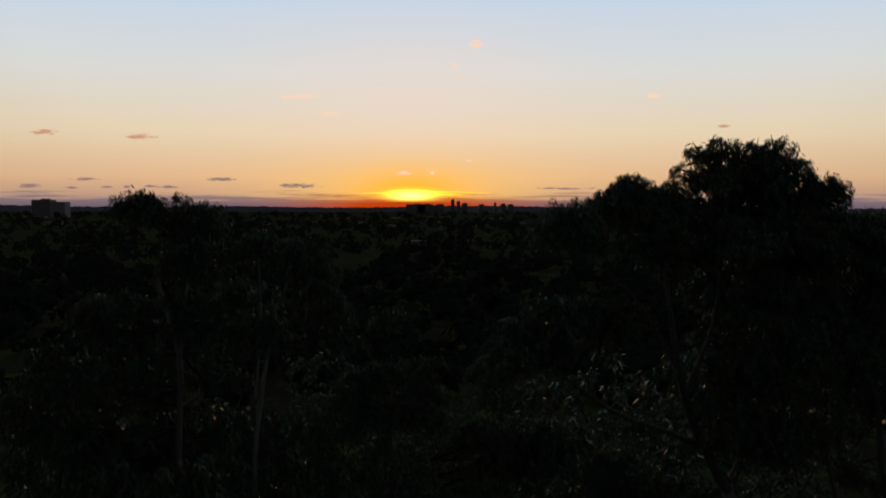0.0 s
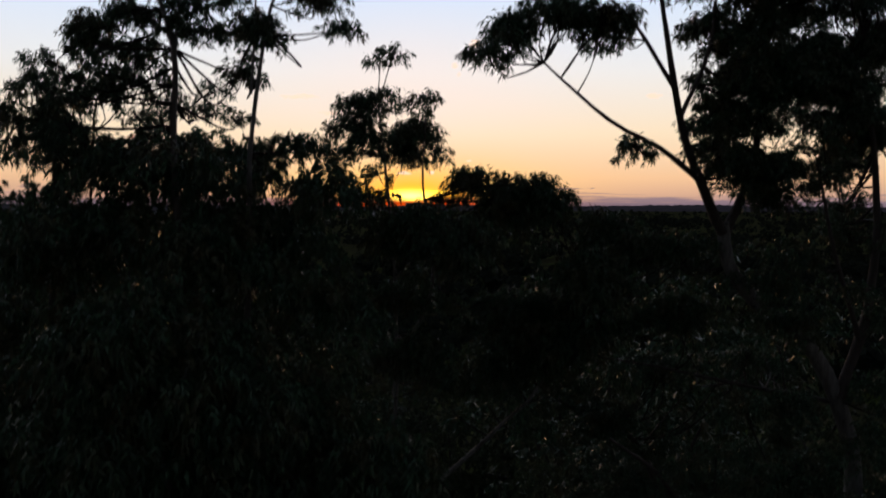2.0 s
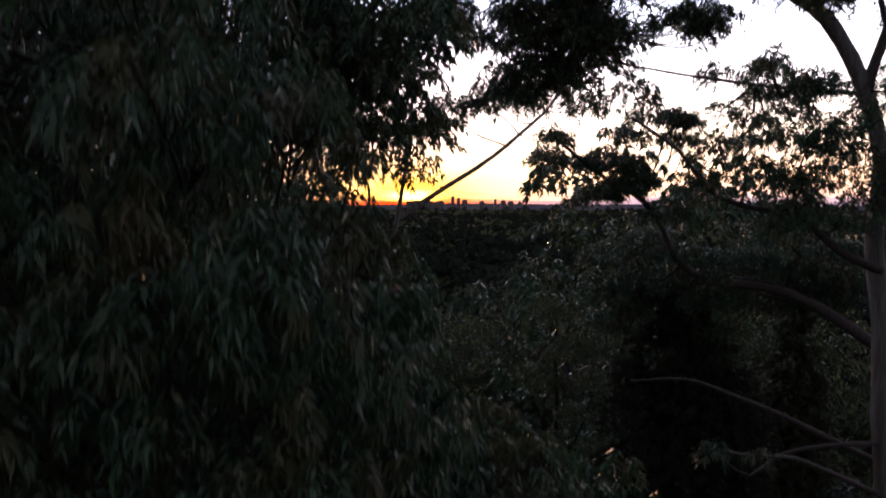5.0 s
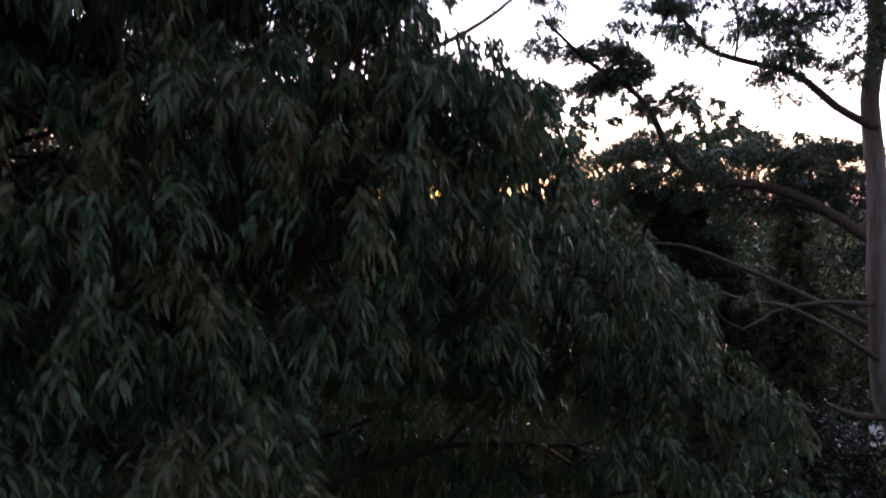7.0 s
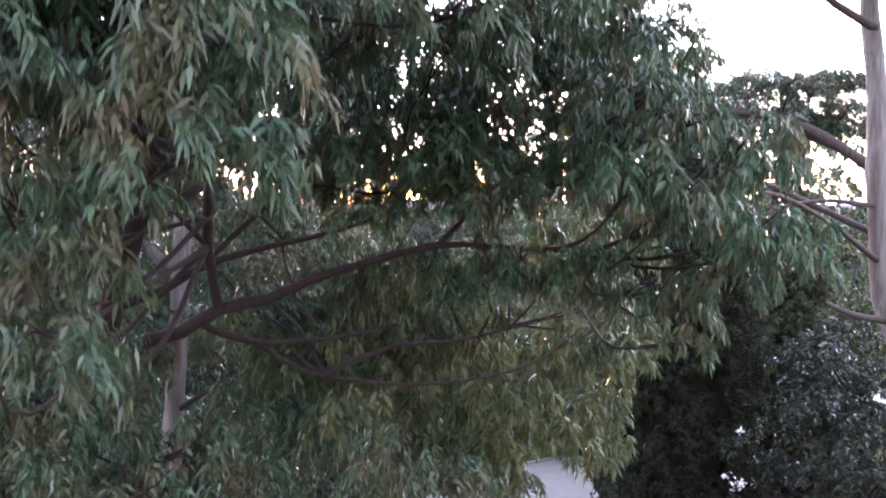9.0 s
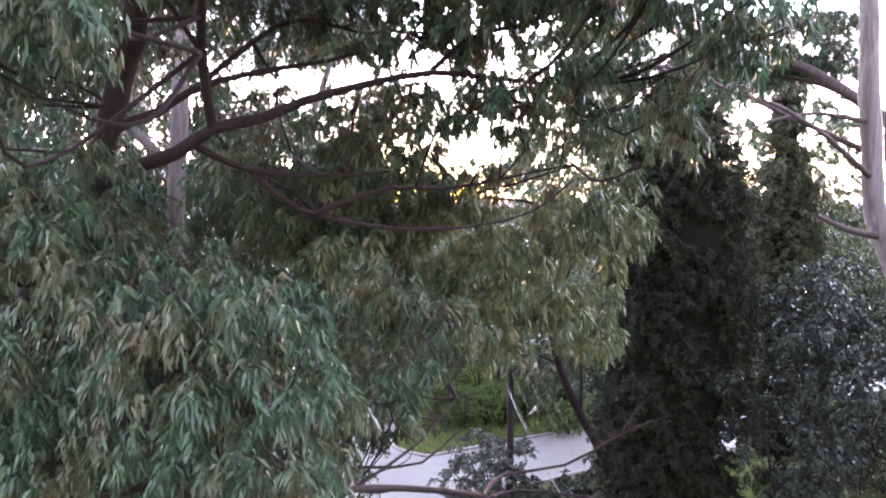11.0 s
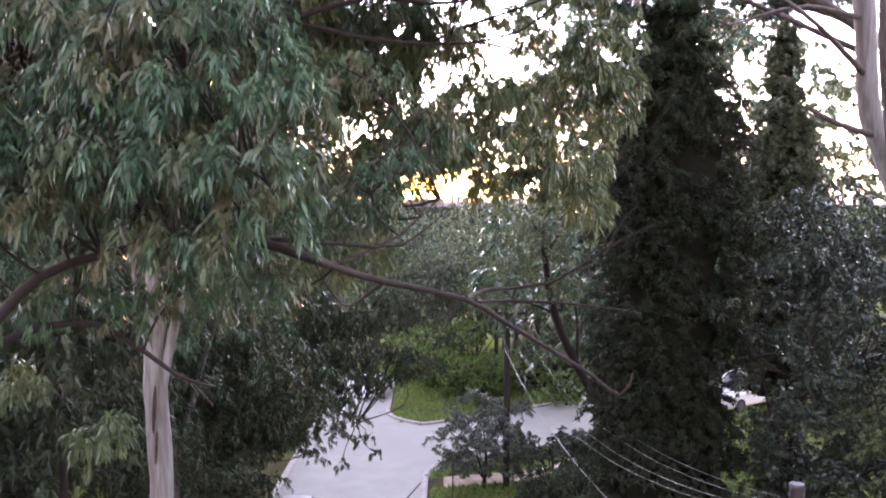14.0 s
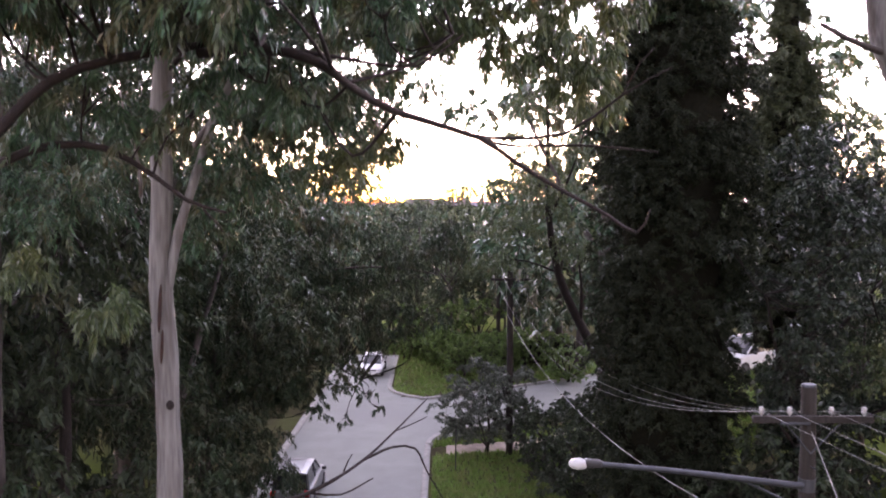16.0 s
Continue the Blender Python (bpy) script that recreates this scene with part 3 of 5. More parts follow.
    inner += scattered(rng, 70, (-6.5, 6.6, 19.8), (1.6, 10.0, 25.0), (0.55, 0.8), lambda x, y, z: x < np.interp(z, edge_z, edge_slope) * y - 0.75 and y > front(x) + 1.6)
    inner += scattered(rng, 18, (0.0, 8.6, 18.8), (1.8, 10.2, 20.5), (0.4, 0.55), None, 0.4)
    trunk = ([(-5.6, 7.6, -0.2), (-5.4, 7.5, 6), (-5.2, 7.4, 11), (-4.7, 7.9, 14.5), (-3.75, 8.9, 16.9), (-3.58, 8.9, 17.4), (-3.3, 8.8, 18.3), (-3.1, 8.6, 18.9), (-2.9, 7.6, 20.5), (-2.8, 7.0, 22), (-3.0, 7.2, 25)], 0.30, 0.06)
    limbs = [([(-3.75, 8.9, 17.05), (-3.12, 8.8, 17.32), (-2.74, 8.7, 17.45), (-2.36, 8.6, 17.66), (-1.91, 8.6, 17.75), (-1.47, 8.7, 17.94), (-0.91, 8.8, 18.11), (-0.17, 9.0, 18.29), (0.54, 9.2, 18.26), (1.21, 9.3, 18.2)], 0.085, 0.022), ([(-3.62, 8.9, 17.3), (-3.37, 8.8, 17.68), (-2.96, 8.7, 17.81), (-2.58, 8.7, 18.05), (-2.09, 8.8, 18.22), (-1.46, 9.0, 18.38), (-0.95, 9.2, 18.52)], 0.065, 0.02), ([(-2.57, 8.7, 17.5), (-2.12, 9.0, 17.29), (-1.66, 9.4, 17.23), (-1.14, 9.8, 17.24), (-0.58, 10.2, 17.31)], 0.045, 0.016)]
    limbs += [([(-2.12, 9.0, 17.29), (-1.68, 9.6, 16.85), (-1.2, 9.8, 16.72), (-0.57, 10.0, 16.63), (0.29, 10.3, 16.65), (1.06, 10.5, 16.83), (1.55, 10.6, 17.2)], 0.036, 0.01), ([(-1.5, 9.6, 16.8), (-0.69, 9.9, 17.1), (-0.04, 10.2, 17.1), (0.64, 10.4, 17.21), (1.55, 10.6, 17.4)], 0.034, 0.012), ([(-0.17, 9.0, 18.3), (0.18, 9.2, 18.67), (0.68, 9.4, 18.83), (1.3, 9.5, 18.96)], 0.035, 0.012), ([(-2.58, 8.7, 18.05), (-1.84, 9.2, 18.8), (-1.39, 9.4, 18.89), (-0.98, 9.6, 18.8), (-0.43, 9.8, 18.86)], 0.035, 0.014), ([(-2.36, 8.6, 17.66), (-2.3, 8.0, 18.3), (-2.0, 7.0, 19.2), (-1.6, 6.0, 20.4)], 0.055, 0.025)]
    limbs += [([(-3.1, 8.6, 18.8), (-2.2, 7.6, 20.3), (-0.6, 7.6, 21.2), (0.6, 7.7, 21.0)], 0.07, 0.02), ([(-2.85, 7.2, 21), (-1.8, 7.0, 22.8), (-0.9, 7.0, 23.4)], 0.06, 0.02), ([(-2.2, 7.8, 14.35), (-1.6, 7.8, 14.4), (-1.1, 7.7, 14.25), (-0.89, 8.2, 14.12), (-0.46, 8.8, 13.92), (0.4, 9.2, 13.7), (0.8, 9.4, 13.46), (1.24, 9.4, 13.18), (1.75, 9.2, 12.9), (2.02, 9.0, 12.72), (2.16, 9.0, 12.95)], 0.05, 0.012)]
    more = [([(0.4, 9.2, 13.72), (0.66, 9.8, 13.75), (1.4, 10.0, 13.82), (2.02, 9.8, 14.24), (2.53, 9.6, 14.52)], 0.028, 0.009), ([(0.5, 9.3, 13.68), (0.83, 9.6, 13.65), (1.51, 9.4, 13.65), (2.29, 9.2, 13.56)], 0.022, 0.008), ([(2.02, 9.8, 14.24), (2.2, 9.7, 14.6), (2.35, 9.7, 14.75)], 0.012, 0.006), ([(-5.1, 7.4, 12.2), (-4.5, 7.4, 12.9), (-3.88, 7.6, 13.68), (-3.47, 7.7, 14.10), (-2.92, 7.7, 14.29), (-2.30, 7.8, 14.40), (-1.63, 8.0, 14.54)], 0.065, 0.03), ([(-4.9, 7.5, 12.7), (-4.10, 8.0, 13.38), (-3.66, 8.2, 13.56), (-3.26, 8.4, 13.55), (-2.82, 8.4, 13.29), (-2.50, 8.4, 13.04), (-2.11, 8.4, 12.92)], 0.055, 0.014)]
    more += [([(-1.9, 7.4, 14.3), (-1.62, 8.0, 14.38), (-1.26, 8.0, 14.4), (-0.77, 8.2, 14.35), (-0.24, 8.4, 14.34), (0.2, 8.6, 14.68)], 0.03, 0.008), ([(-2.33, 8.4, 12.95), (-2.20, 8.4, 12.82), (-2.14, 8.4, 12.73)], 0.014, 0.006), ([(-0.9, 8.2, 14.15), (-0.3, 8.8, 14.4), (0.1, 9.2, 14.8)], 0.02, 0.008)]
    tree("gum_tree", (-5.6, 7.6, 0), "weeping gum tree with dark brown limbs and hanging green leaves", trunk, limbs + more, clumps, gum_leaf, bark_dark, seed=11, per_r2=4000, length=0.125, width=0.029, spray=34, droop=1.0, reach=1.0)
    root = [o for o in bpy.data.objects if o.name.startswith("gum_tree") and o.parent is None][-1]
    v, f = leaves(rng, inner, 1500, 0.16, 0.042, 0.9, 0.9, 22, kite=False)
    part("inner_foliage", raw_mesh("inner_foliage", v - np.array([-5.6, 7.6, 0]), f, gum_leaf), None, root)


def white_gum():
    rng = np.random.default_rng(22)
    top = masses(rng, [(-5.5, 16.0, 36.0, 0.65, 0.37), (-4.7, 16.0, 35.7, 0.40, 0.40), (-4.7, 16.0, 35.1, 0.52, 0.50), (-5.0, 16.0, 34.2, 0.47, 0.31), (-3.5, 16.0, 35.2, 0.31, 0.42), (-2.8, 15.8, 35.1, 0.41, 0.41), (-2.4, 15.6, 34.6, 0.36, 0.46), (-2.3, 15.5, 34.1, 0.36, 0.25), (-1.9, 15.5, 33.6, 0.25, 0.20), (-7.0, 17.0, 33.9, 0.33, 0.39), (-5.9, 16.5, 34.1, 0.43, 0.38), (-4.1, 16.0, 34.3, 0.31, 0.26)], 34)
    top += masses(rng, [(-4.2, 18.5, 33.7, 0.79, 1.15), (-5.1, 16.0, 33.7, 0.63, 0.52), (-5.6, 16.5, 32.5, 0.43, 0.38), (-5.8, 18.0, 32.0, 0.94, 0.94), (-3.0, 17.5, 31.9, 0.69, 0.69), (-4.6, 18.5, 32.9, 0.73, 0.73), (-2.7, 18.0, 31.7, 0.83, 0.47), (-2.5, 18.0, 30.9, 0.59, 0.47)], 8, (0.22, 0.36))
    top += masses(rng, [(-7.5, 16.0, 32.8, 0.73, 0.68), (-6.5, 16.0, 32.8, 0.58, 0.52), (-7.0, 16.0, 31.9, 0.63, 0.42), (-7.2, 16.0, 31.8, 1.15, 0.84)], 9)
    top += masses(rng, [(-4.4, 18.0, 31.4, 1.18, 0.94), (-1.8, 17.0, 31.2, 1.11, 0.78), (-6.8, 17.0, 31.5, 1.67, 0.56), (-0.2, 18.0, 31.4, 0.59, 0.71)], 4, (0.24, 0.36))
    top += masses(rng, [(-4.3, 16.5, 33.8, 1.30, 0.43), (-6.4, 17.0, 33.6, 0.89, 0.28), (-3.1, 16.0, 33.6, 0.73, 0.37)], 14)
    low = [(-2.6, 18.0, 30.7, 0.6), (-3.9, 18.0, 30.4, 0.6), (-5.1, 13.0, 28.7, 0.9), (-4.4, 18.0, 29.6, 0.6), (-3.7, 17.0, 30.2, 0.7), (-5.0, 12.8, 28.1, 0.95), (-4.2, 12.8, 27.7, 0.9), (-5.2, 12.1, 27.0, 0.8), (-3.6, 14.1, 27.7, 0.7),
           (-3.0, 16.1, 27.7, 0.8), (-4.1, 13.1, 26.7, 1.0), (-3.1, 14.1, 26.6, 0.9), (-2.3, 15.1, 26.2, 0.9), (-5.0, 12.3, 27.1, 0.7), (-1.6, 16.1, 25.8, 0.6)]
    mid = masses(rng, [(-1.6, 17.7, 32.6, 0.52, 0.46), (-0.4, 18.3, 32.3, 0.50, 0.66), (-0.8, 18.3, 31.7, 0.60, 0.42), (-1.2, 18.6, 33.6, 0.34, 0.27), (-1.8, 17.7, 32.1, 0.58, 0.70), (-0.4, 17.0, 29.7, 1.11, 0.84), (1.8, 19.5, 30.6, 1.02, 0.70), (4.0, 20.0, 29.8, 0.85, 0.98), (5.2, 19.0, 29.6, 0.93, 0.37), (1.8, 20.0, 27.9, 1.70, 0.66), (5.4, 20.0, 28.1, 0.59, 0.52), (0.7, 19.0, 30.7, 0.75, 0.75), (-0.7, 17.0, 27.3, 0.89, 0.67), (3.2, 18.0, 28.9, 0.94, 0.71), (2.2, 19.0, 27.5, 1.25, 0.50)], 24, (0.28, 0.42))
    mid += masses(rng, [(-0.4, 18.0, 28.7, 1.18, 0.53), (-1.0, 17.0, 29.9, 0.67, 0.56), (0.4, 17.5, 29.6, 0.57, 0.69), (1.8, 20.0, 28.2, 1.31, 0.52)], 14)
    lower = scattered(rng, 135, (-10.5, 14.9, 12.4), (-1.2, 20.0, 26.0), (0.6, 1.0), lambda x, y, z: (x < -3.6 or z > 13.6) and (x < -1.6 or z > 15.5))
    mid += scattered(rng, 13, (-0.6, 19.4, 25.2), (3.4, 21.5, 27.4), (0.4, 0.6)) + scattered(rng, 4, (4.4, 19.5, 27.8), (6.2, 21, 29.0), (0.4, 0.5))
    lower += low + scattered(rng, 20, (-6.8, 14.5, 28.6), (-2.6, 18.0, 31.8), (0.5, 0.8))
    near = scattered(rng, 26, (-2.6, 9.8, 16.3), (2.9, 14.5, 18.6), (0.32, 0.5), lambda x, y, z: x < 0.215 * y and not (-0.06 < x / y < 0.14 and z > 16.2), 0.4)
    near += scattered(rng, 20, (-2.4, 11.5, 15.4), (0.3, 13.5, 17.6), (0.35, 0.5), None, 0.4)
    near += scattered(rng, 12, (-0.6, 11.0, 15.2), (2.2, 13.4, 16.4), (0.3, 0.42), None, 0.45)
    near += scattered(rng, 18, (-0.6, 10.6, 16.5), (2.1, 13.0, 18.5), (0.2, 0.3), lambda x, y, z: not (0.04 < x / y < 0.10 and z < 17.3), 0.45)
    near += masses(rng, [(-5.0, 12.0, 11.5, 0.79, 0.63), (-5.9, 12.5, 12.0, 0.49, 0.49)], 9, (0.3, 0.42))
    # the rounded end of the bough
    near += scattered(rng, 22, (1.2, 13.2, 14.4), (3.3, 15.0, 17.0), (0.3, 0.42), lambda x, y, z: ((x - 2.3) / 1.0) ** 2 + ((z - 15.75) / 1.3) ** 2 < 1, 0.3)
    near += [(1.6, 13.3, 15.3, 0.4), (0.3, 11.8, 15.3, 0.45), (-0.3, 11.8, 16.0, 0.4), (-0.5, 11.8, 15.3, 0.4), (0.8, 11.8, 15.0, 0.36), (-1.1, 14.0, 14.0, 0.45), (-1.8, 14.0, 13.7, 0.5)]
    lower += scattered(rng, 30, (-7.0, 13.0, 24.8), (-1.6, 17.0, 29.4), (0.7, 1.0), lambda x, y, z: z < 29.4 + 0.5 * (-2 - x) * 0.5 and z < 27 - 0.9 * (x + 1.6))
    trunk = ([(-4.65, 14.6, -0.2), (-4.7, 14.6, 5), (-4.7, 14.6, 9), (-4.8, 14.6, 13), (-4.6, 14.6, 16.8), (-4.5, 14.6, 19), (-4.5, 15.0, 23), (-4.8, 15.6, 28), (-5.0, 15.9, 31.5), (-5.0, 15.9, 33.4), (-5.4, 15.9, 34.8)], 0.27, 0.04)
    fork = [([(-4.37, 14.9, 13.85), (-4.10, 15.0, 14.34), (-3.75, 15.2, 14.76), (-3.35, 15.4, 14.95), (-2.88, 15.6, 15.00)], 0.055, 0.02), ([(-5.07, 14.5, 13.12), (-5.00, 14.2, 13.67), (-5.10, 14.0, 14.21), (-5.21, 14.0, 14.84)], 0.035, 0.015)]
    limbs = [([(-4.7, 14.6, 11.4), (-4.5, 14.6, 12.5), (-4.2, 14.8, 13.6), (-3.9, 15.0, 14.6), (-3.3, 15.3, 16), (-2.4, 16.5, 19), (-1.5, 18, 23), (-1.1, 19, 26), (-1.1, 19.1, 28), (-1.2, 18.4, 30.5), (-1.4, 17.9, 32.6)], 0.085, 0.025), ([(-4.6, 14.6, 17.5), (-5.4, 14.6, 18.25), (-6.6, 14.8, 19.35), (-8.0, 15.5, 21.5)], 0.10, 0.04), ([(-4.5, 15.0, 23), (-3.7, 15.5, 27.5), (-3.6, 15.9, 31.5), (-3.2, 15.9, 34.2), (-2.8, 15.9, 34.9)], 0.10, 0.025), ([(-3.6, 15.9, 32.6), (-3.5, 15.9, 34.0), (-3.5, 15.8, 35.2)], 0.03, 0.012), ([(-5.0, 15.9, 33.0), (-4.9, 15.9, 34.2), (-4.7, 15.9, 35.4)], 0.04, 0.015)]
    limbs += [([(-1.4, 18.3, 23.5), (0.3, 19.5, 24.6), (1.3, 20, 25.4), (2.2, 20, 26.3), (2.6, 20, 28)], 0.07, 0.025), ([(-1.1, 19, 27), (-0.3, 19, 28.8), (-0.5, 18.3, 31), (-0.4, 17.2, 32.3)], 0.05, 0.015), ([(2.2, 20, 26.3), (3.0, 20.6, 27.6), (3.4, 21, 29.4)], 0.035, 0.015), ([(-4.5, 14.8, 21), (-4.3, 13.9, 24), (-4.4, 13.0, 27)], 0.07, 0.03)]
    tree("gum_tree", (-4.65, 14.6, 0), "tall gum tree with a smooth pale grey trunk", trunk, limbs + fork, top + mid, gum_leaf, bark_smooth, None, 22, 3000, 0.13, 0.032, 0.75, 0.8, 14)
    root = [o for o in bpy.data.objects if o.name.startswith("gum_tree") and o.parent is None][-1]
    limit = lambda x: np.interp(x, [-9, -6.2, -5.8, -4.1, -3.6, -2.8, -2, -0.7], [27.6, 28.0, 30.0, 30.0, 29.1, 28.4, 28.2, 27.8])
    lower += scattered(rng, 95, (-9.5, 12.6, 25.0), (-0.6, 15.5, 30.0), (0.55, 0.8), lambda x, y, z: z < limit(x) - 1.0)
    lower += scattered(rng, 14, (-6.5, 15.5, 30.4), (-2.0, 18.0, 31.8), (0.45, 0.7)) + scattered(rng, 16, (-1.6, 19.0, 28.6), (2.6, 20.5, 30.9), (0.4, 0.6)) + scattered(rng, 10, (0.8, 20.0, 26.2), (4.0, 21.5, 28.0), (0.8, 1.0))
    lower += scattered(rng, 14, (-3.8, 14.0, 14.3), (0.0, 16.0, 16.0), (0.4, 0.55)) + scattered(rng, 22, (-6.5, 10.5, 16.6), (-0.6, 14.0, 20.0), (0.5, 0.75))
    lower += scattered(rng, 16, (-6.2, 11.5, 15.5), (-2.6, 13.5, 17.4), (0.45, 0.6))
    lower += masses(rng, [(-9.5, 19.0, 30.6, 1.00, 1.12), (-7.3, 16.0, 29.1, 1.26, 0.63), (-2.3, 16.0, 28.7, 0.94, 0.52), (-3.4, 15.0, 29.2, 0.79, 0.59), (-3.5, 14.0, 28.2, 1.10, 0.73), (-2.1, 15.0, 27.6, 0.59, 0.59), (-2.1, 14.0, 26.4, 0.73, 0.92), (2.5, 20.0, 28.3, 1.44, 0.37), (-6.3, 16.0, 30.2, 1.36, 0.73), (-4.0, 16.0, 30.4, 0.84, 0.73), (-5.8, 17.0, 31.4, 1.78, 0.56)], 7, (0.45, 0.6))
    lower += masses(rng, [(-1.9, 16.0, 28.6, 0.73, 0.47), (-3.3, 20.0, 30.0, 0.79, 0.52), (-1.8, 18.0, 28.4, 0.71, 0.35)], 8, (0.4, 0.55))
    lower += masses(rng, [(-3.2, 16.0, 14.1, 0.94, 0.73), (-2.4, 18.0, 13.7, 0.83, 0.71), (-2.5, 17.0, 14.7, 0.89, 0.56), (-4.3, 18.0, 13.4, 0.71, 0.59), (-2.1, 20.0, 14.2, 0.39, 0.66), (-3.9, 17.0, 14.8, 0.67, 0.56)], 9, (0.35, 0.5))
    lower += masses(rng, [(-6.4, 15.0, 29.9, 1.28, 0.69), (-4.2, 15.0, 29.8, 1.18, 0.59), (-2.5, 16.0, 29.8, 0.94, 0.52), (-7.6, 15.0, 29.5, 0.59, 0.39)], 8, (0.45, 0.6))
    lower += scattered(rng, 4, (-3.0, 14.5, 28.4), (-1.2, 16.5, 29.4), (0.5, 0.65))
    lower = [c for c in lower if not (c[2] < 18.4 and c[1] < 14.6 and abs(c[0] / c[1] + 0.305) < 0.05)] + scattered(rng, 34, (-7.5, 15.4, 16.0), (-1.5, 19.0, 20.5), (0.6, 0.8))
    boughs = [([(-4.65, 14.6, 15.2), (-3.4, 13.4, 16.0), (-2.2, 12.2, 16.3), (-1.3, 12.0, 16.6), (-0.34, 12.3, 16.9), (0.7, 12.2, 17.0), (1.8, 12.8, 16.8), (2.5, 13.5, 16.4)], 0.05), ([(-2.2, 12.2, 16.3), (-1.3, 12.0, 17.0), (-0.9, 12.1, 17.8), (-0.4, 12.5, 18.8)], 0.035),
              ([(-3.4, 13.4, 16.0), (-1.8, 15.0, 16.6), (-0.9, 16.0, 17.2), (0.6, 16.0, 18.0)], 0.035), ([(-0.34, 12.3, 16.9), (0.3, 11.6, 17.05), (0.8, 11.2, 17.15), (1.6, 11.0, 17.4)], 0.025)]
    for pts, r in boughs:
        v, f = tube(smooth_line(pts), r, 0.01, 7, 0.03, rng)
        part("limb", raw_mesh("limb", v - np.array([-4.65, 14.6, 0]), f, bark_dark, True), None, root, "dark brown spreading bough")
    knot = bmesh.new()
    bmesh.ops.create_uvsphere(knot, u_segments=12, v_segments=8, radius=1.0, matrix=Matrix.LocRotScale((0.06, -0.235, 9.62), None, (0.07, 0.04, 0.085)))
    part("knot", knot, bark_dark, root, "dark knot in the bark")
    for x, z, wide, high in ((-0.10, 11.25, 0.035, 0.42), (-0.07, 10.6, 0.028, 0.3)):
        scar = bmesh.new()
        bmesh.ops.create_uvsphere(scar, u_segments=10, v_segments=8, radius=1.0, matrix=Matrix.LocRotScale((x, -math.sqrt(0.235 ** 2 - x * x) + 0.01, z), Euler((0, 0.06, 0)), (wide, 0.035, high)))
        part("bark_scar", scar, scar_wood, root, "dark reddish split in the bark")
    v, f = leaves(rng, lower, 1500, 0.16, 0.048, 0.9, 0.8, 16, kite=False)
    part("foliage", raw_mesh("foliage", v - np.array([-4.65, 14.6, 0]), f, gum_leaf), None, root)
    return root, near


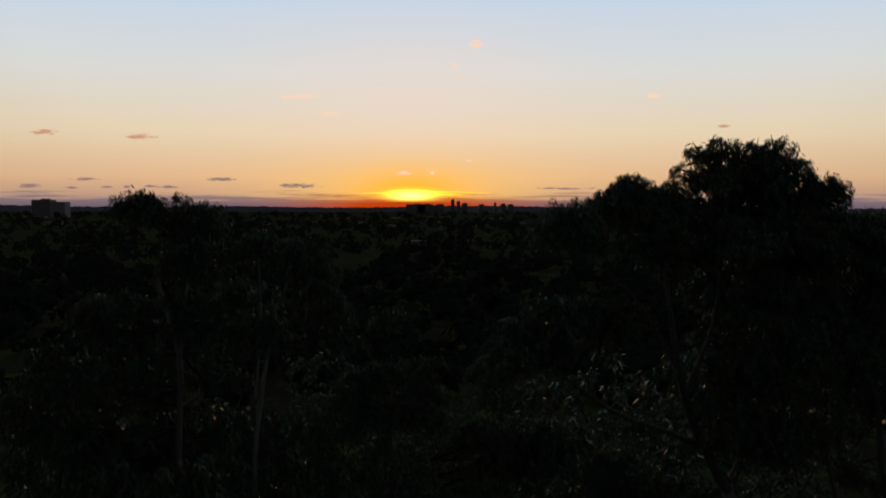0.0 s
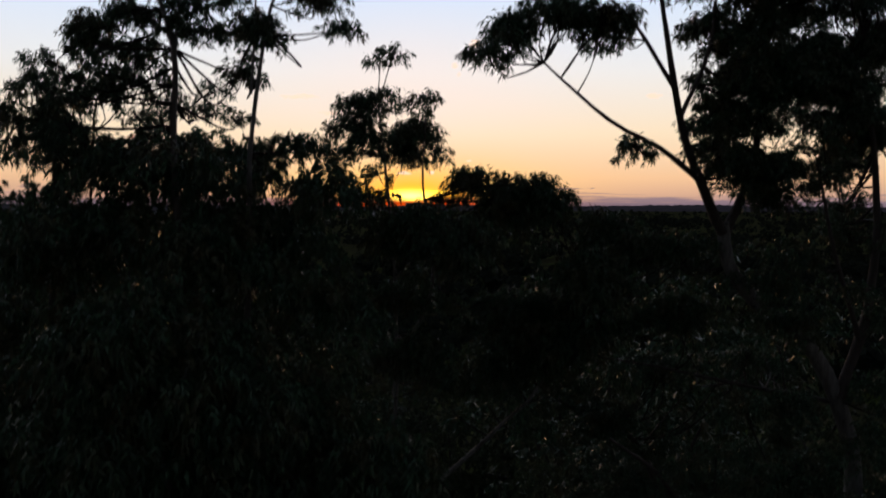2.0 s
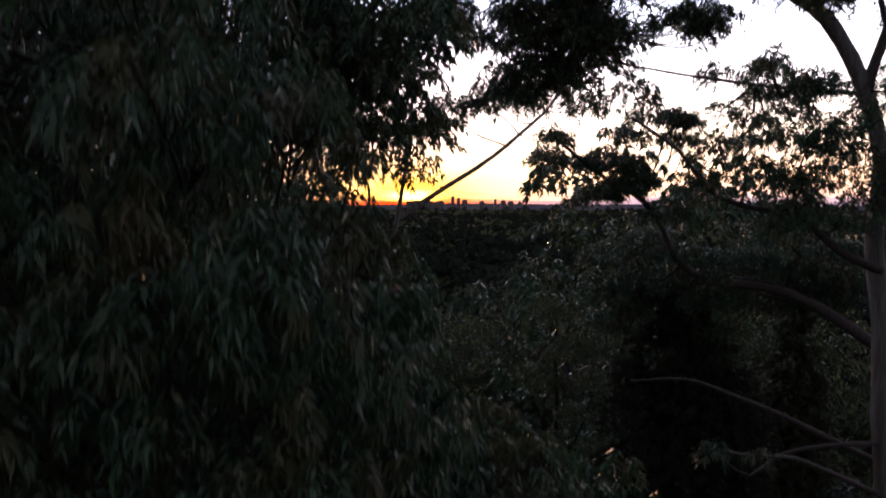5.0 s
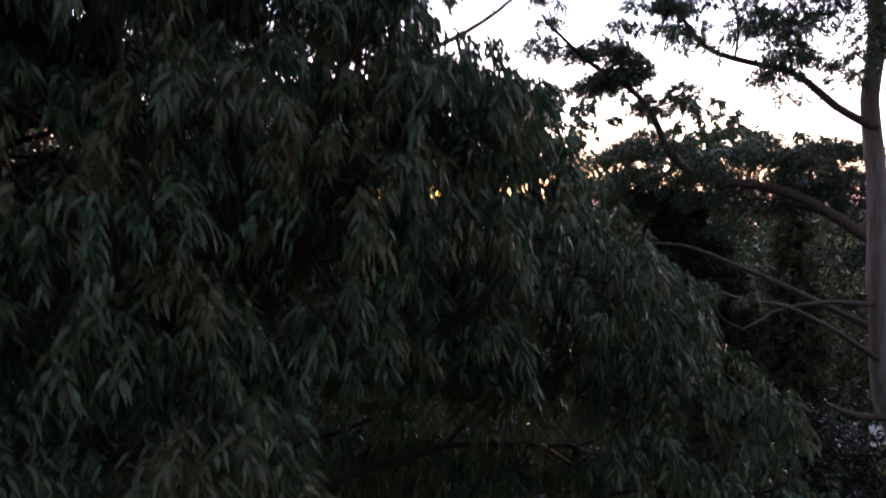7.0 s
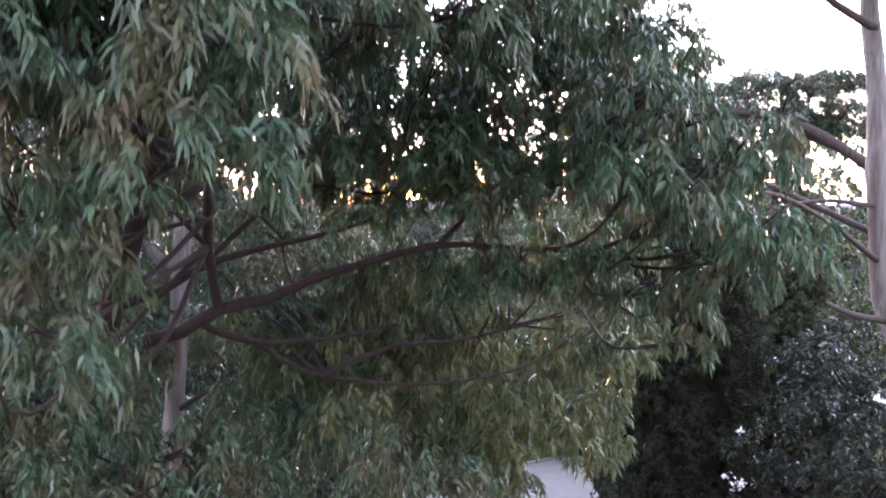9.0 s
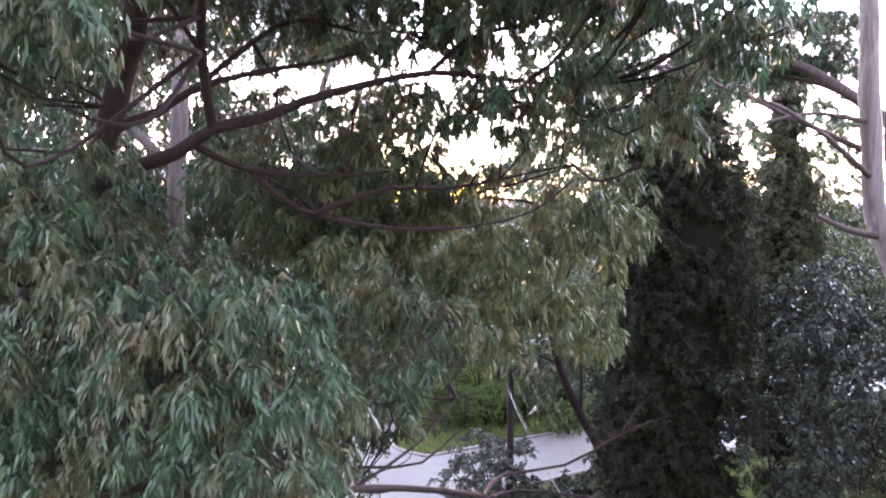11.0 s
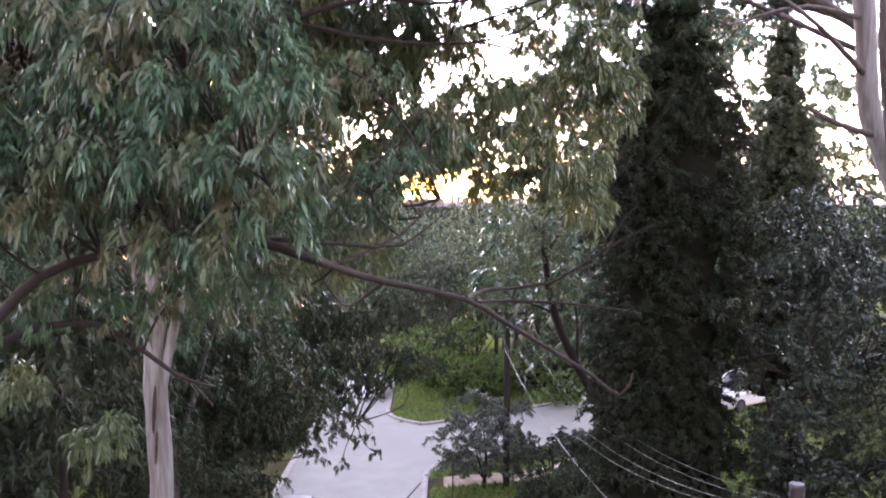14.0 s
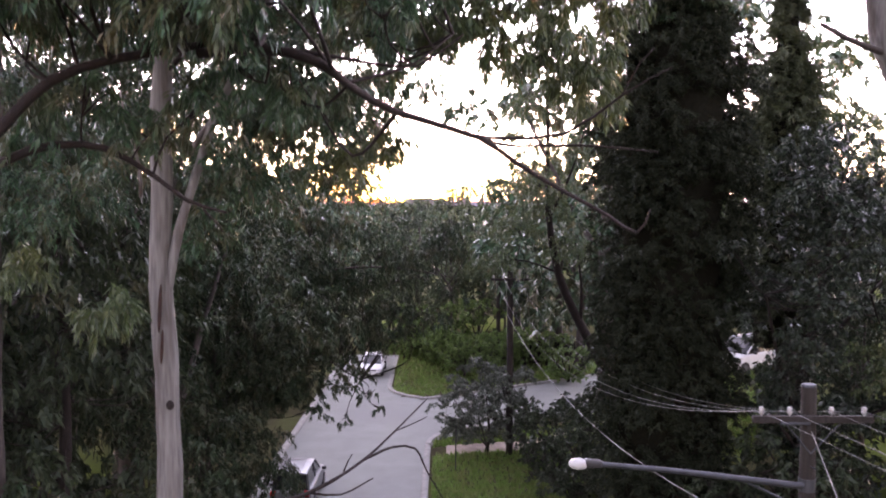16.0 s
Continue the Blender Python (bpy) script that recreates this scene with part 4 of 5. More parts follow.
def right_gum():
    rng = np.random.default_rng(35)
    a = masses(rng, [(2.2, 16.5, 35.5, 0.65, 0.59), (3.3, 17.5, 36.1, 0.69, 0.63), (4.4, 18.0, 36.1, 0.71, 0.53), (6.1, 18.5, 36.6, 1.33, 0.97), (8.0, 19.0, 35.8, 0.87, 1.00), (9.2, 19.5, 35.5, 0.77, 0.58), (6.1, 18.5, 35.3, 2.06, 0.61), (2.0, 16.0, 34.0, 0.58, 0.37), (1.0, 15.7, 33.7, 0.51, 0.36), (3.1, 16.5, 34.1, 0.49, 0.32), (7.8, 19.0, 33.9, 2.37, 0.56)], 24, (0.32, 0.48))
    a += masses(rng, [(6.7, 18.0, 32.4, 1.65, 1.42), (9.4, 19.5, 32.6, 0.64, 1.41), (3.7, 17.0, 31.6, 0.39, 0.31), (2.5, 16.5, 33.9, 0.97, 0.54), (0.8, 15.3, 33.2, 0.40, 0.40)], 20, (0.3, 0.45))
    a += masses(rng, [(5.0, 18.0, 35.6, 1.06, 0.83), (6.8, 18.8, 36.2, 1.48, 1.11), (8.5, 19.3, 35.0, 1.39, 0.76), (4.0, 17.6, 35.3, 0.69, 0.58), (6.3, 18.5, 34.2, 1.09, 0.73), (9.5, 19.5, 34.3, 0.77, 0.77), (7.8, 18.5, 33.3, 1.46, 0.73), (6.0, 18.0, 31.3, 0.59, 0.71)], 18, (0.32, 0.48))
    a += masses(rng, [(6.3, 18.0, 32.0, 1.18, 1.30), (8.3, 18.5, 32.5, 0.97, 1.09), (7.4, 19.0, 31.0, 1.12, 0.75)], 15, (0.32, 0.45))
    b = masses(rng, [(10.3, 22.0, 31.2, 0.72, 1.59), (8.8, 20.0, 31.7, 0.79, 0.92), (7.2, 18.0, 28.9, 0.59, 0.47), (5.6, 20.0, 29.3, 1.05, 0.46)], 12)
    b += masses(rng, [(9.3, 20.0, 29.4, 0.66, 1.05), (8.3, 22.0, 26.4, 1.59, 0.65), (7.3, 18.0, 28.5, 1.30, 0.94), (5.6, 20.0, 27.9, 0.39, 0.33), (6.6, 20.0, 27.0, 0.79, 0.39)], 10)
    b += [(7.2, 20.0, 29.6, 0.35), (7.3, 18.1, 29.6, 0.5), (6.9, 17.6, 28.5, 0.4), (5.5, 20.1, 27.6, 0.3), (7.2, 18.1, 26.4, 0.45), (5.9, 20.1, 26.8, 0.45), (5.7, 17.1, 24.5, 0.5), (6.8, 17.1, 24.3, 0.55), (7.7, 17.1, 24.6, 0.7), (4.7, 18.1, 24.4, 0.25), (6.5, 17.1, 22.9, 0.25)]
    c = [(6.2, 17.0, 25.1, 0.5), (7.2, 17.0, 25.3, 0.6), (8.2, 17.0, 25.6, 0.7), (8.4, 17.0, 23.6, 0.45), (7.4, 17.0, 23.4, 0.3), (8.9, 17.2, 24.4, 0.6), (9.3, 17.3, 22.6, 0.4), (5.2, 17.8, 24.4, 0.3), (3.3, 18.1, 29.1, 0.5), (5.7, 20.0, 29.1, 0.6), (3.2, 20.1, 27.4, 0.5), (3.0, 20.1, 27.5, 0.45), (4.6, 15.8, 19.2, 0.35), (5.6, 16.3, 19.0, 0.3), (9.6, 18.6, 26.5, 0.8), (10.2, 18.4, 24.5, 0.8), (9.9, 19.0, 28.0, 0.8), (10.4, 19, 30, 0.9)]
    trunk = ([(10.9, 18.7, -0.2), (10.8, 18.7, 6), (10.5, 18.6, 12), (10.1, 18.5, 14.5), (9.65, 18.5, 15.7), (9.3, 18.5, 16.7), (9.1, 18.5, 19), (9.0, 18.6, 21.3), (8.8, 18.5, 23), (9.0, 18.7, 24.7), (8.7, 18.9, 26.3), (7.7, 18.7, 27.8), (6.8, 18.6, 28.4), (6.2, 18.8, 29.3), (6.0, 18.6, 30.2)], 0.36, 0.14)
    limbs = [([(6.0, 18.6, 30.0), (5.3, 18.0, 31.1), (4.8, 17.5, 32.1), (4.4, 17.0, 33.2), (4.2, 17.5, 35.5)], 0.12, 0.03), ([(5.3, 18.0, 31.1), (4.2, 17.0, 31.7), (3.1, 16.5, 32.2), (1.8, 16.0, 33.2)], 0.07, 0.02), ([(6.1, 18.8, 29.9), (6.7, 19.0, 31.2), (6.9, 19.0, 32.5), (7.0, 19.0, 34.8)], 0.12, 0.04), ([(4.5, 17.1, 32.9), (3.6, 17.4, 34.4), (2.6, 17.4, 35.2)], 0.05, 0.02), ([(4.7, 17.4, 32.3), (5.4, 17.8, 33.8), (5.7, 18.2, 36)], 0.05, 0.02), ([(8.7, 18.8, 26.3), (9.4, 19.0, 28.5), (9.5, 19.0, 31), (9.0, 18.8, 34)], 0.13, 0.04)]
    limbs += [([(9.2, 18.9, 27.5), (8.4, 18.5, 29.5), (8.0, 18.6, 31.5)], 0.07, 0.03), ([(8.9, 18.4, 22.4), (7.9, 18.1, 22.8), (7.0, 18.1, 23.5), (5.8, 18.1, 23.8), (5.1, 18.1, 24.1), (4.5, 18.1, 24.9), (3.5, 18.1, 25.6)], 0.10, 0.03), ([(9.2, 18.9, 18.1), (8.0, 19.1, 18.7), (6.4, 19.2, 19.4), (5.0, 19.1, 19.9), (3.7, 19.0, 19.9)], 0.075, 0.02), ([(9.1, 18.4, 17.5), (7.6, 17.3, 18.3), (6.5, 16.8, 18.8), (5.5, 16.3, 19.0), (4.6, 15.8, 19.3)], 0.07, 0.02)]
    more = [([(9.0, 18.4, 18.7), (7.6, 17.8, 18.8), (6.6, 17.8, 18.6), (5.8, 17.3, 18.3), (5.3, 17.3, 18.6)], 0.06, 0.015), ([(9.45, 18.5, 16.2), (8.4, 18.0, 16.4), (7.7, 17.8, 16.7)], 0.08, 0.05), ([(8.7, 18.9, 26.2), (6.6, 19.6, 26.5), (5.0, 20, 26.8), (3.7, 20, 27.0)], 0.06, 0.02),
            ([(7.0, 18.1, 23.5), (6.7, 17.6, 24.2), (6.8, 17.2, 25.0)], 0.04, 0.015), ([(10.1, 18.5, 14.4), (9.2, 17.7, 17.0), (8.9, 17.2, 19.5), (9.4, 17.0, 23.0)], 0.14, 0.06), ([(5.8, 18.1, 23.8), (5.7, 17.6, 24.3), (5.5, 17.3, 24.9)], 0.03, 0.012)]
    rng = np.random.default_rng(34)
    c += scattered(rng, 22, (5.0, 16.5, 23.2), (10.0, 18.4, 26.6), (0.3, 0.6), lambda x, y, z: z > 22.4 + 0.35 * (9 - x))
    c += scattered(rng, 9, (6.4, 16.8, 23.2), (9.8, 18.4, 24.4), (0.3, 0.5))
    tree("gum_tree", (10.9, 18.7, 0), "tall spreading gum tree with a pale smooth trunk and wide limbs", trunk, limbs + more, a + b + c, gum_leaf, bark_smooth, bark_grey, 33, 2700, 0.13, 0.033, 0.65, 0.75, 14)
    root = [o for o in bpy.data.objects if o.name.startswith("gum_tree") and o.parent is None][-1]
    v, f = leaves(rng, [(x, y, z, r * 0.9) for x, y, z, r in a[::3]], 1300, 0.13, 0.05, 0.5, 0.8, 18, kite=False)
    part("inner_foliage", raw_mesh("inner_foliage", v - np.array([10.9, 18.7, 0]), f, gum_leaf), None, root)


def tree_behind():
    rng = np.random.default_rng(44)
    clumps = scattered(rng, 66, (4.4, 25.2, 20.6), (12.5, 28.5, 22.9), (0.45, 0.8)) + [(4.4, 24.5, 24.3, 0.4), (3.6, 24.1, 24.9, 0.45), (2.6, 23.4, 25.6, 0.4), (5.4, 25.0, 24.4, 0.35), (3.2, 24.2, 23.9, 0.35)]
    clumps += scattered(rng, 12, (4.6, 23.6, 25.6), (9.5, 25.4, 26.4), (0.4, 0.55))
    clumps += scattered(rng, 14, (4.5, 25.0, 18.6), (8.4, 28.0, 20.8), (0.5, 0.75))
    clumps += scattered(rng, 22, (2.4, 23.5, 23.4), (6.4, 25.2, 25.4), (0.35, 0.55), lambda x, y, z: abs(z - 27.4 + 0.62 * x) < 0.9)
    trunk = ([(14.3, 24, 0), (14.2, 24, 8), (13.8, 24.2, 16), (14.2, 24.5, 22), (14.6, 25, 26)], 0.38, 0.1)
    limbs = [([(13.9, 24.2, 17.4), (13.0, 24.2, 18.6), (12.0, 24.7, 19.8), (10.2, 25.2, 21.0), (8.9, 25.7, 21.4), (7.6, 25.7, 21.5), (6.4, 25.2, 22.2), (5.8, 25.2, 23.4), (5.0, 24.7, 24.1), (3.8, 24.2, 24.7), (2.4, 23.2, 25.8)], 0.22, 0.04), ([(10.2, 25.2, 21.0), (9.6, 26.2, 21.4), (8.0, 27.2, 21.6)], 0.08, 0.03),
             ([(12.0, 24.7, 19.8), (11.0, 26.0, 20.6), (9.5, 27, 21.0)], 0.09, 0.03), ([(6.6, 25.3, 22.1), (6.3, 26, 21.6), (6.0, 26.5, 21.4)], 0.05, 0.02)]
    tree("gum_tree", (14.3, 24, 0), "gum tree with a long crooked grey limb", trunk, limbs, clumps, gum_leaf, bark_grey, None, 44, 3600, 0.12, 0.034, 0.7, 0.6, 14, kite=False)


def conifer(at, top, radius, leaf, label, seed, n, taper=0.35, leafsize=0.28, low=0.6):
    rng = np.random.default_rng(seed)
    x, y, z0 = at
    rows = []
    for i in range(n):
        s = rng.uniform(0, 1) ** 0.85
        z = z0 + low + (top - z0 - 0.3 - low) * s
        r = radius * min(1.0, ((1 - s) / taper) ** 0.75) * rng.uniform(0.78, 1.02)
        a = rng.uniform(0, 2 * math.pi)
        rows.append((x + r * math.cos(a), y + r * math.sin(a), z, rng.uniform(0.5, 0.85) * min(1, 0.45 + radius / 3) * max(0.5, min(1, 2.2 * (1 - s) / taper))))
    line = [(x, y, z0 - 0.3), (x + 0.05, y, z0 + (top - z0) * 0.5), (x, y, top - 0.4)]
    made = tree("conifer", at, label, (line, 0.28, 0.03), [], rows, leaf, bark_dark, None, seed, 900, leafsize, 0.05, 0.45, 0.9, 22, twigs=False, kite=False)
    # inner foliage, a rough spindle with the crown's shade put into its colour
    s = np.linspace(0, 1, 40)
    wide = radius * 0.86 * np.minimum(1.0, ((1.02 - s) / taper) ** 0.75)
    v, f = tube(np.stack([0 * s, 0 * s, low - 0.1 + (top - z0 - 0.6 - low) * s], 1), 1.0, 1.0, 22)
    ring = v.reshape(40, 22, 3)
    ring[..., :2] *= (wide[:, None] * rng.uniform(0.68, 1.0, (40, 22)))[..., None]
    part("inner_foliage", raw_mesh("inner_foliage", ring.reshape(-1, 3), f, conifer_shade), None, made)
    return made


def broadleaf():
    rng = np.random.default_rng(66)
    rows = scattered(rng, 120, (8.2, 21.5, 4.8), (15.0, 27.5, 15.2), (0.5, 0.85), lambda x, y, z: ((x - 11.8) / 3.6) ** 2 + ((y - 24.5) / 3.2) ** 2 + ((z - 10.0) / 5.4) ** 2 < 1 and ((x - 11.8) / 2.2) ** 2 + ((z - 9.5) / 3.4) ** 2 > 0.4 and (x > 0.39 * y or z > 9.4))
    trunk = ([(10.6, 25.2, 3.0), (10.5, 25.2, 7), (10.9, 25.0, 10), (11.4, 24.8, 13.5)], 0.22, 0.06)
    limbs = [([(10.5, 25.2, 6.5), (9.6, 24.4, 8.6), (9.0, 24.0, 10.5)], 0.08, 0.03), ([(10.6, 25.2, 8), (12.2, 24.5, 10.5), (13.5, 24.2, 12)], 0.09, 0.03), ([(10.5, 25.2, 6), (12.4, 24.2, 7.2), (13.6, 23.8, 8.2)], 0.07, 0.03), ([(10.5, 25.2, 5.6), (9.8, 24.0, 6.4), (9.2, 23.2, 7.0)], 0.06, 0.02)]
    tree("broadleaf_tree", (10.6, 25.2, 3.2), "leafy tree with small glossy grey-green leaves", trunk, limbs, rows, glossy_leaf, bark_dark, None, 66, 620, 0.19, 0.085, 0.45, 0.9, 12)


def road_tree():
    rng = np.random.default_rng(77)
    rows = scattered(rng, 130, (-13.5, 29.5, 3.4), (-2.6, 37.5, 14.2), (0.55, 0.95), lambda x, y, z: ((x + 8.8) / 5.2) ** 2 + ((y - 33.5) / 4.0) ** 2 + ((z - 9.5) / 5.2) ** 2 < 1 and not (z < 5.5 and x > -6.4))
    rows += scattered(rng, 30, (-9.5, 29.0, 1.6), (-6.2, 33.0, 6.0), (0.6, 0.9))
    rows += scattered(rng, 18, (-5.2, 32.0, 7.0), (-1.7, 34.2, 10.8), (0.45, 0.7))
    rows += [(-3.4, 33.4, 6.4, 0.6), (-2.9, 33.2, 5.6, 0.4), (-2.5, 33.0, 5.1, 0.3), (-3.9, 33.3, 7.2, 0.7), (-4.2, 33.4, 5.9, 0.5), (-4.9, 33.2, 5.0, 0.5), (-4.4, 33.3, 8.2, 0.7), (-3.8, 33.2, 4.6, 0.35)]
    rows += scattered(rng, 30, (-5.4, 31.5, 8.4), (0.9, 35.0, 12.4), (0.5, 0.75))
    rows += scattered(rng, 30, (-8.0, 31.5, 3.8), (-4.2, 34.5, 9.0), (0.55, 0.8), lambda x, y, z: z > 6 or (x < -5.0 and z > 5.2))
    rows += scattered(rng, 10, (-3.6, 32.5, 7.6), (-0.6, 34.0, 9.2), (0.5, 0.6))
    trunk = ([(-9.6, 34, -0.1), (-9.4, 34, 4), (-9.0, 33.8, 8), (-8.4, 33.6, 12)], 0.26, 0.06)
    limbs = [([(-9.4, 34, 3.6), (-7.4, 33.6, 5.8), (-5.4, 33.4, 7.2), (-3.2, 33.2, 6.2)], 0.10, 0.02), ([(-9.2, 33.9, 6), (-7.2, 33.4, 8.6), (-5.4, 33.4, 10.2), (-2.4, 33.2, 10.6), (0.4, 33.2, 10.2)], 0.09, 0.02), ([(-9.2, 33.9, 5), (-11, 33.2, 8), (-12.4, 33, 10)], 0.09, 0.02)]
    tree("gum_tree", (-9.6, 34, 0), "gum tree leaning out over the street with drooping foliage", trunk, limbs, rows, gum_leaf_dark, bark_grey, None, 77, 1150, 0.17, 0.048, 1.1, 0.8, 22, kite=False)


def leaning_tree():
    rows = [(3.9, 35, 19.5, 0.9), (4.8, 35, 18.0, 0.9), (3.5, 35, 16.9, 0.9), (5.0, 35, 15.2, 0.8), (3.9, 35, 13.8, 1.0), (5.7, 35, 16.6, 0.8), (3.2, 36.4, 12.0, 1.0), (5.3, 36.4, 11.1, 1.0), (4.4, 36, 12.8, 0.9), (6.0, 36, 13.6, 0.8), (2.2, 36, 10.6, 0.8), (6.4, 35.5, 18.4, 0.8)]
    trunk = ([(8.4, 37, 3.4), (7.4, 36.9, 5.2), (5.9, 36.8, 7.9), (4.9, 36.6, 10.1), (4.4, 36.2, 13.0), (4.3, 35.6, 16.0), (4.2, 35.2, 18.6)], 0.26, 0.05)
    limbs = [([(5.9, 36.8, 7.9), (5.9, 36.6, 9.5), (5.6, 36.4, 11.4)], 0.09, 0.03), ([(4.5, 36.3, 12.5), (5.3, 35.6, 14.4), (5.8, 35, 16.4)], 0.07, 0.02), ([(4.9, 36.6, 10.1), (3.6, 36.5, 10.6), (2.6, 36.2, 10.7)], 0.05, 0.02)]
    tree("gum_tree", (8.4, 37, 3.6), "slender gum tree with a dark leaning trunk", trunk, limbs, rows, gum_leaf_light, bark_dark, None, 88, 1500, 0.17, 0.05, 0.9, 0.8, 16)


def left_wood():
    for i, (x, y, top, r) in enumerate([(-9.5, 21, 15.5, 3.0), (-13.5, 26, 19, 3.6), (-8.6, 17.2, 33.4, 0), (-17, 36, 18, 4)]):
        rng = np.random.default_rng(90 + i)
        if not r:
            rows = [(-6.9, 17.0, 33.9, 0.45), (-6.2, 17.0, 33.6, 0.5), (-7.4, 17.2, 33.5, 0.4), (-5.7, 16.6, 33.2, 0.55), (-6.4, 16.8, 33.0, 0.6), (-7.9, 16.9, 33.1, 0.4), (-7.8, 17.9, 32.8, 0.45), (-7.1, 17.9, 32.9, 0.4), (-8.1, 16.9, 32.5, 0.65), (-6.8, 16.9, 32.7, 0.45), (-6.8, 16.9, 31.2, 0.75), (-8.2, 17.0, 32.1, 0.85), (-7.2, 17.0, 31.6, 0.75), (-7.2, 15.8, 30.2, 0.9), (-6.2, 14.6, 28.4, 0.9)]
            rows += scattered(rng, 6, (-9.6, 16.5, 27.8), (-7.9, 18.5, 29.0), (0.6, 0.8))
            rows += scattered(rng, 34, (-10.5, 15.5, 23), (-6.2, 19, 28.0), (0.5, 0.9))
            trunk = ([(-9.4, 17.6, 0), (-9.2, 17.5, 12), (-8.6, 17.4, 22), (-7.9, 17.2, 29), (-7.8, 17.2, 32.6)], 0.3, 0.05)
            tree("gum_tree", (-9.4, 17.6, 0), "tall thin gum tree among others", trunk, [([(-8.3, 17.3, 26), (-7.2, 17, 29.5), (-6.9, 16.9, 32)], 0.07, 0.02), ([(-8.4, 17.3, 25), (-7.2, 16, 27.5), (-6.6, 15, 29)], 0.07, 0.02)], rows, gum_leaf, bark_grey, None, 92, 1500, 0.19, 0.042, 1.0, 0.8, 22)
            continue
        rows = scattered(rng, 95, (x - r, y - r, 2.5), (x + r, y + r, top), (0.6, 1.0), lambda a, b, c: ((a - x) / r) ** 2 + ((b - y) / r) ** 2 + ((c - top * 0.56) / (top * 0.45)) ** 2 < 1)
        trunk = ([(x, y, 0.5), (x + 0.2, y, top * 0.5), (x, y + 0.2, top * 0.85)], 0.25, 0.05)
        tree("wattle_tree", (x, y, 0), "dense dark green tree beside the street", trunk, [], rows, wattle_leaf, bark_dark, None, 90 + i, 340, 0.28, 0.1, 0.9, 0.8, 22, kite=False)


def shrub(at, r, label, seed, leaf=shrub_leaf, n=26, per=380):
    rng = np.random.default_rng(seed)
    x, y, z = at
    rows = scattered(rng, n, (x - r, y - r * 0.7, z + 0.3 * r), (x + r, y + r * 0.7, z + 1.7 * r), (0.3, 0.55), lambda a, b, c: ((a - x) / r) ** 2 + ((c - z - r) / r) ** 2 < 1)
    limbs = [([(x, y, z + 0.3), (x + dx * r * 0.4, y, z + 0.7 * r), (x + dx * r * 0.8, y, z + 1.3 * r)], 0.05, 0.015) for dx in (-1, -0.4, 0.5, 1)]
    tree("shrub", at, label, ([(x, y, z - 0.1), (x + 0.1, y, z + 0.5 * r), (x, y, z + 1.2 * r)], 0.08, 0.02), limbs, rows, leaf, bark_dark, None, seed, per * 2, 0.22, 0.075, 0.5, 0.9, 20, category="shrub")


near_gum()
white, overhang = white_gum()
right_gum()
tree_behind()
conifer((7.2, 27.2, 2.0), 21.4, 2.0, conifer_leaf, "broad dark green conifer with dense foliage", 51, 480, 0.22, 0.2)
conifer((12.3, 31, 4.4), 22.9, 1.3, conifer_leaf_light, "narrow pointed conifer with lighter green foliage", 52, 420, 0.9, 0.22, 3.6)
broadleaf()
road_tree()
leaning_tree()
left_wood()
lv, lf = leaves(np.random.default_rng(23), overhang, 2300, 0.18, 0.042, 1.0, 0.8, 24)
part("foliage", raw_mesh("foliage", lv - np.array([-4.65, 14.6, 0]), lf, gum_leaf_light), None, white, "lighter green hanging foliage")
shrub((2.3, 44.4, 0.1), 2.6, "grey-green shrub on the verge beside the pole", 61, n=78, per=520)
shrub((5.4, 41.0, 0.7), 1.9, "dark bush on the verge", 62, wattle_leaf, 40)
for k, (x, y, r) in enumerate([(12.6, 31.5, 1.2), (8.8, 29.3, 1.0), (8.4, 24.5, 1.6), (9.8, 22.3, 1.8), (7.2, 22.5, 1.4), (6.2, 20.4, 1.3), (8.2, 20.0, 1.6), (10.6, 25.4, 1.6), (9.6, 18.0, 1.8), (5.0, 38.4, 1.4), (6.4, 37.2, 1.7), (7.4, 34.8, 1.8), (5.4, 35.2, 1.1)]):
    shrub((x, y, float(height(x, y))), r, "low dark bush on the bank under the trees", 80 + k, wattle_leaf, 34, 230)
for k, (x, y, r) in enumerate([(1.6, 63.4, 1.5), (3.2, 64.4, 1.7), (4.8, 65.6, 1.7), (6.4, 66.8, 1.8), (8.2, 67.8, 1.7), (-3.0, 66.4, 1.3), (-1.5, 65.7, 1.6), (0.2, 64.7, 1.5), (-2.6, 69.6, 1.9), (0.4, 68.6, 2.1), (2.8, 69.0, 2.2), (9.2, 62.8, 1.6)]):
    shrub((x, y, float(height(x, y))), r, "leafy green garden bush behind the grass", 70 + k, hedge_leaf, 40, 300)


def background_tree(seed, leaf, per=260, long=0.22, broad=0.10):
    rng = np.random.default_rng(seed)
    rows = scattered(rng, 46, (-4, -3.2, 1.2), (4, 3.2, 11.6), (0.75, 1.25), lambda a, b, c: (a / 3.8) ** 2 + (b / 3.2) ** 2 + ((c - 6.6) / 5.2) ** 2 < 1)
    trunk = ([(0, 0, -0.3), (0.2, 0, 4), (0, 0.1, 8.5)], 0.24, 0.06)
    limbs = [([(0.1, 0, 3.4), (1.4, 0.4, 5.6), (2.4, 0.6, 7.4)], 0.09, 0.03), ([(0.1, 0, 3.8), (-1.4, -0.4, 6), (-2.4, -0.5, 8)], 0.09, 0.03)]
    return tree("garden_tree", (0, 0, 0), "leafy green tree around the street, some copies added out of view for shade", trunk, limbs, rows, leaf, bark_grey, None, seed, per, long, broad, 0.7, 0.8, 20, 6, twigs=False, group="garden trees", kite=False)


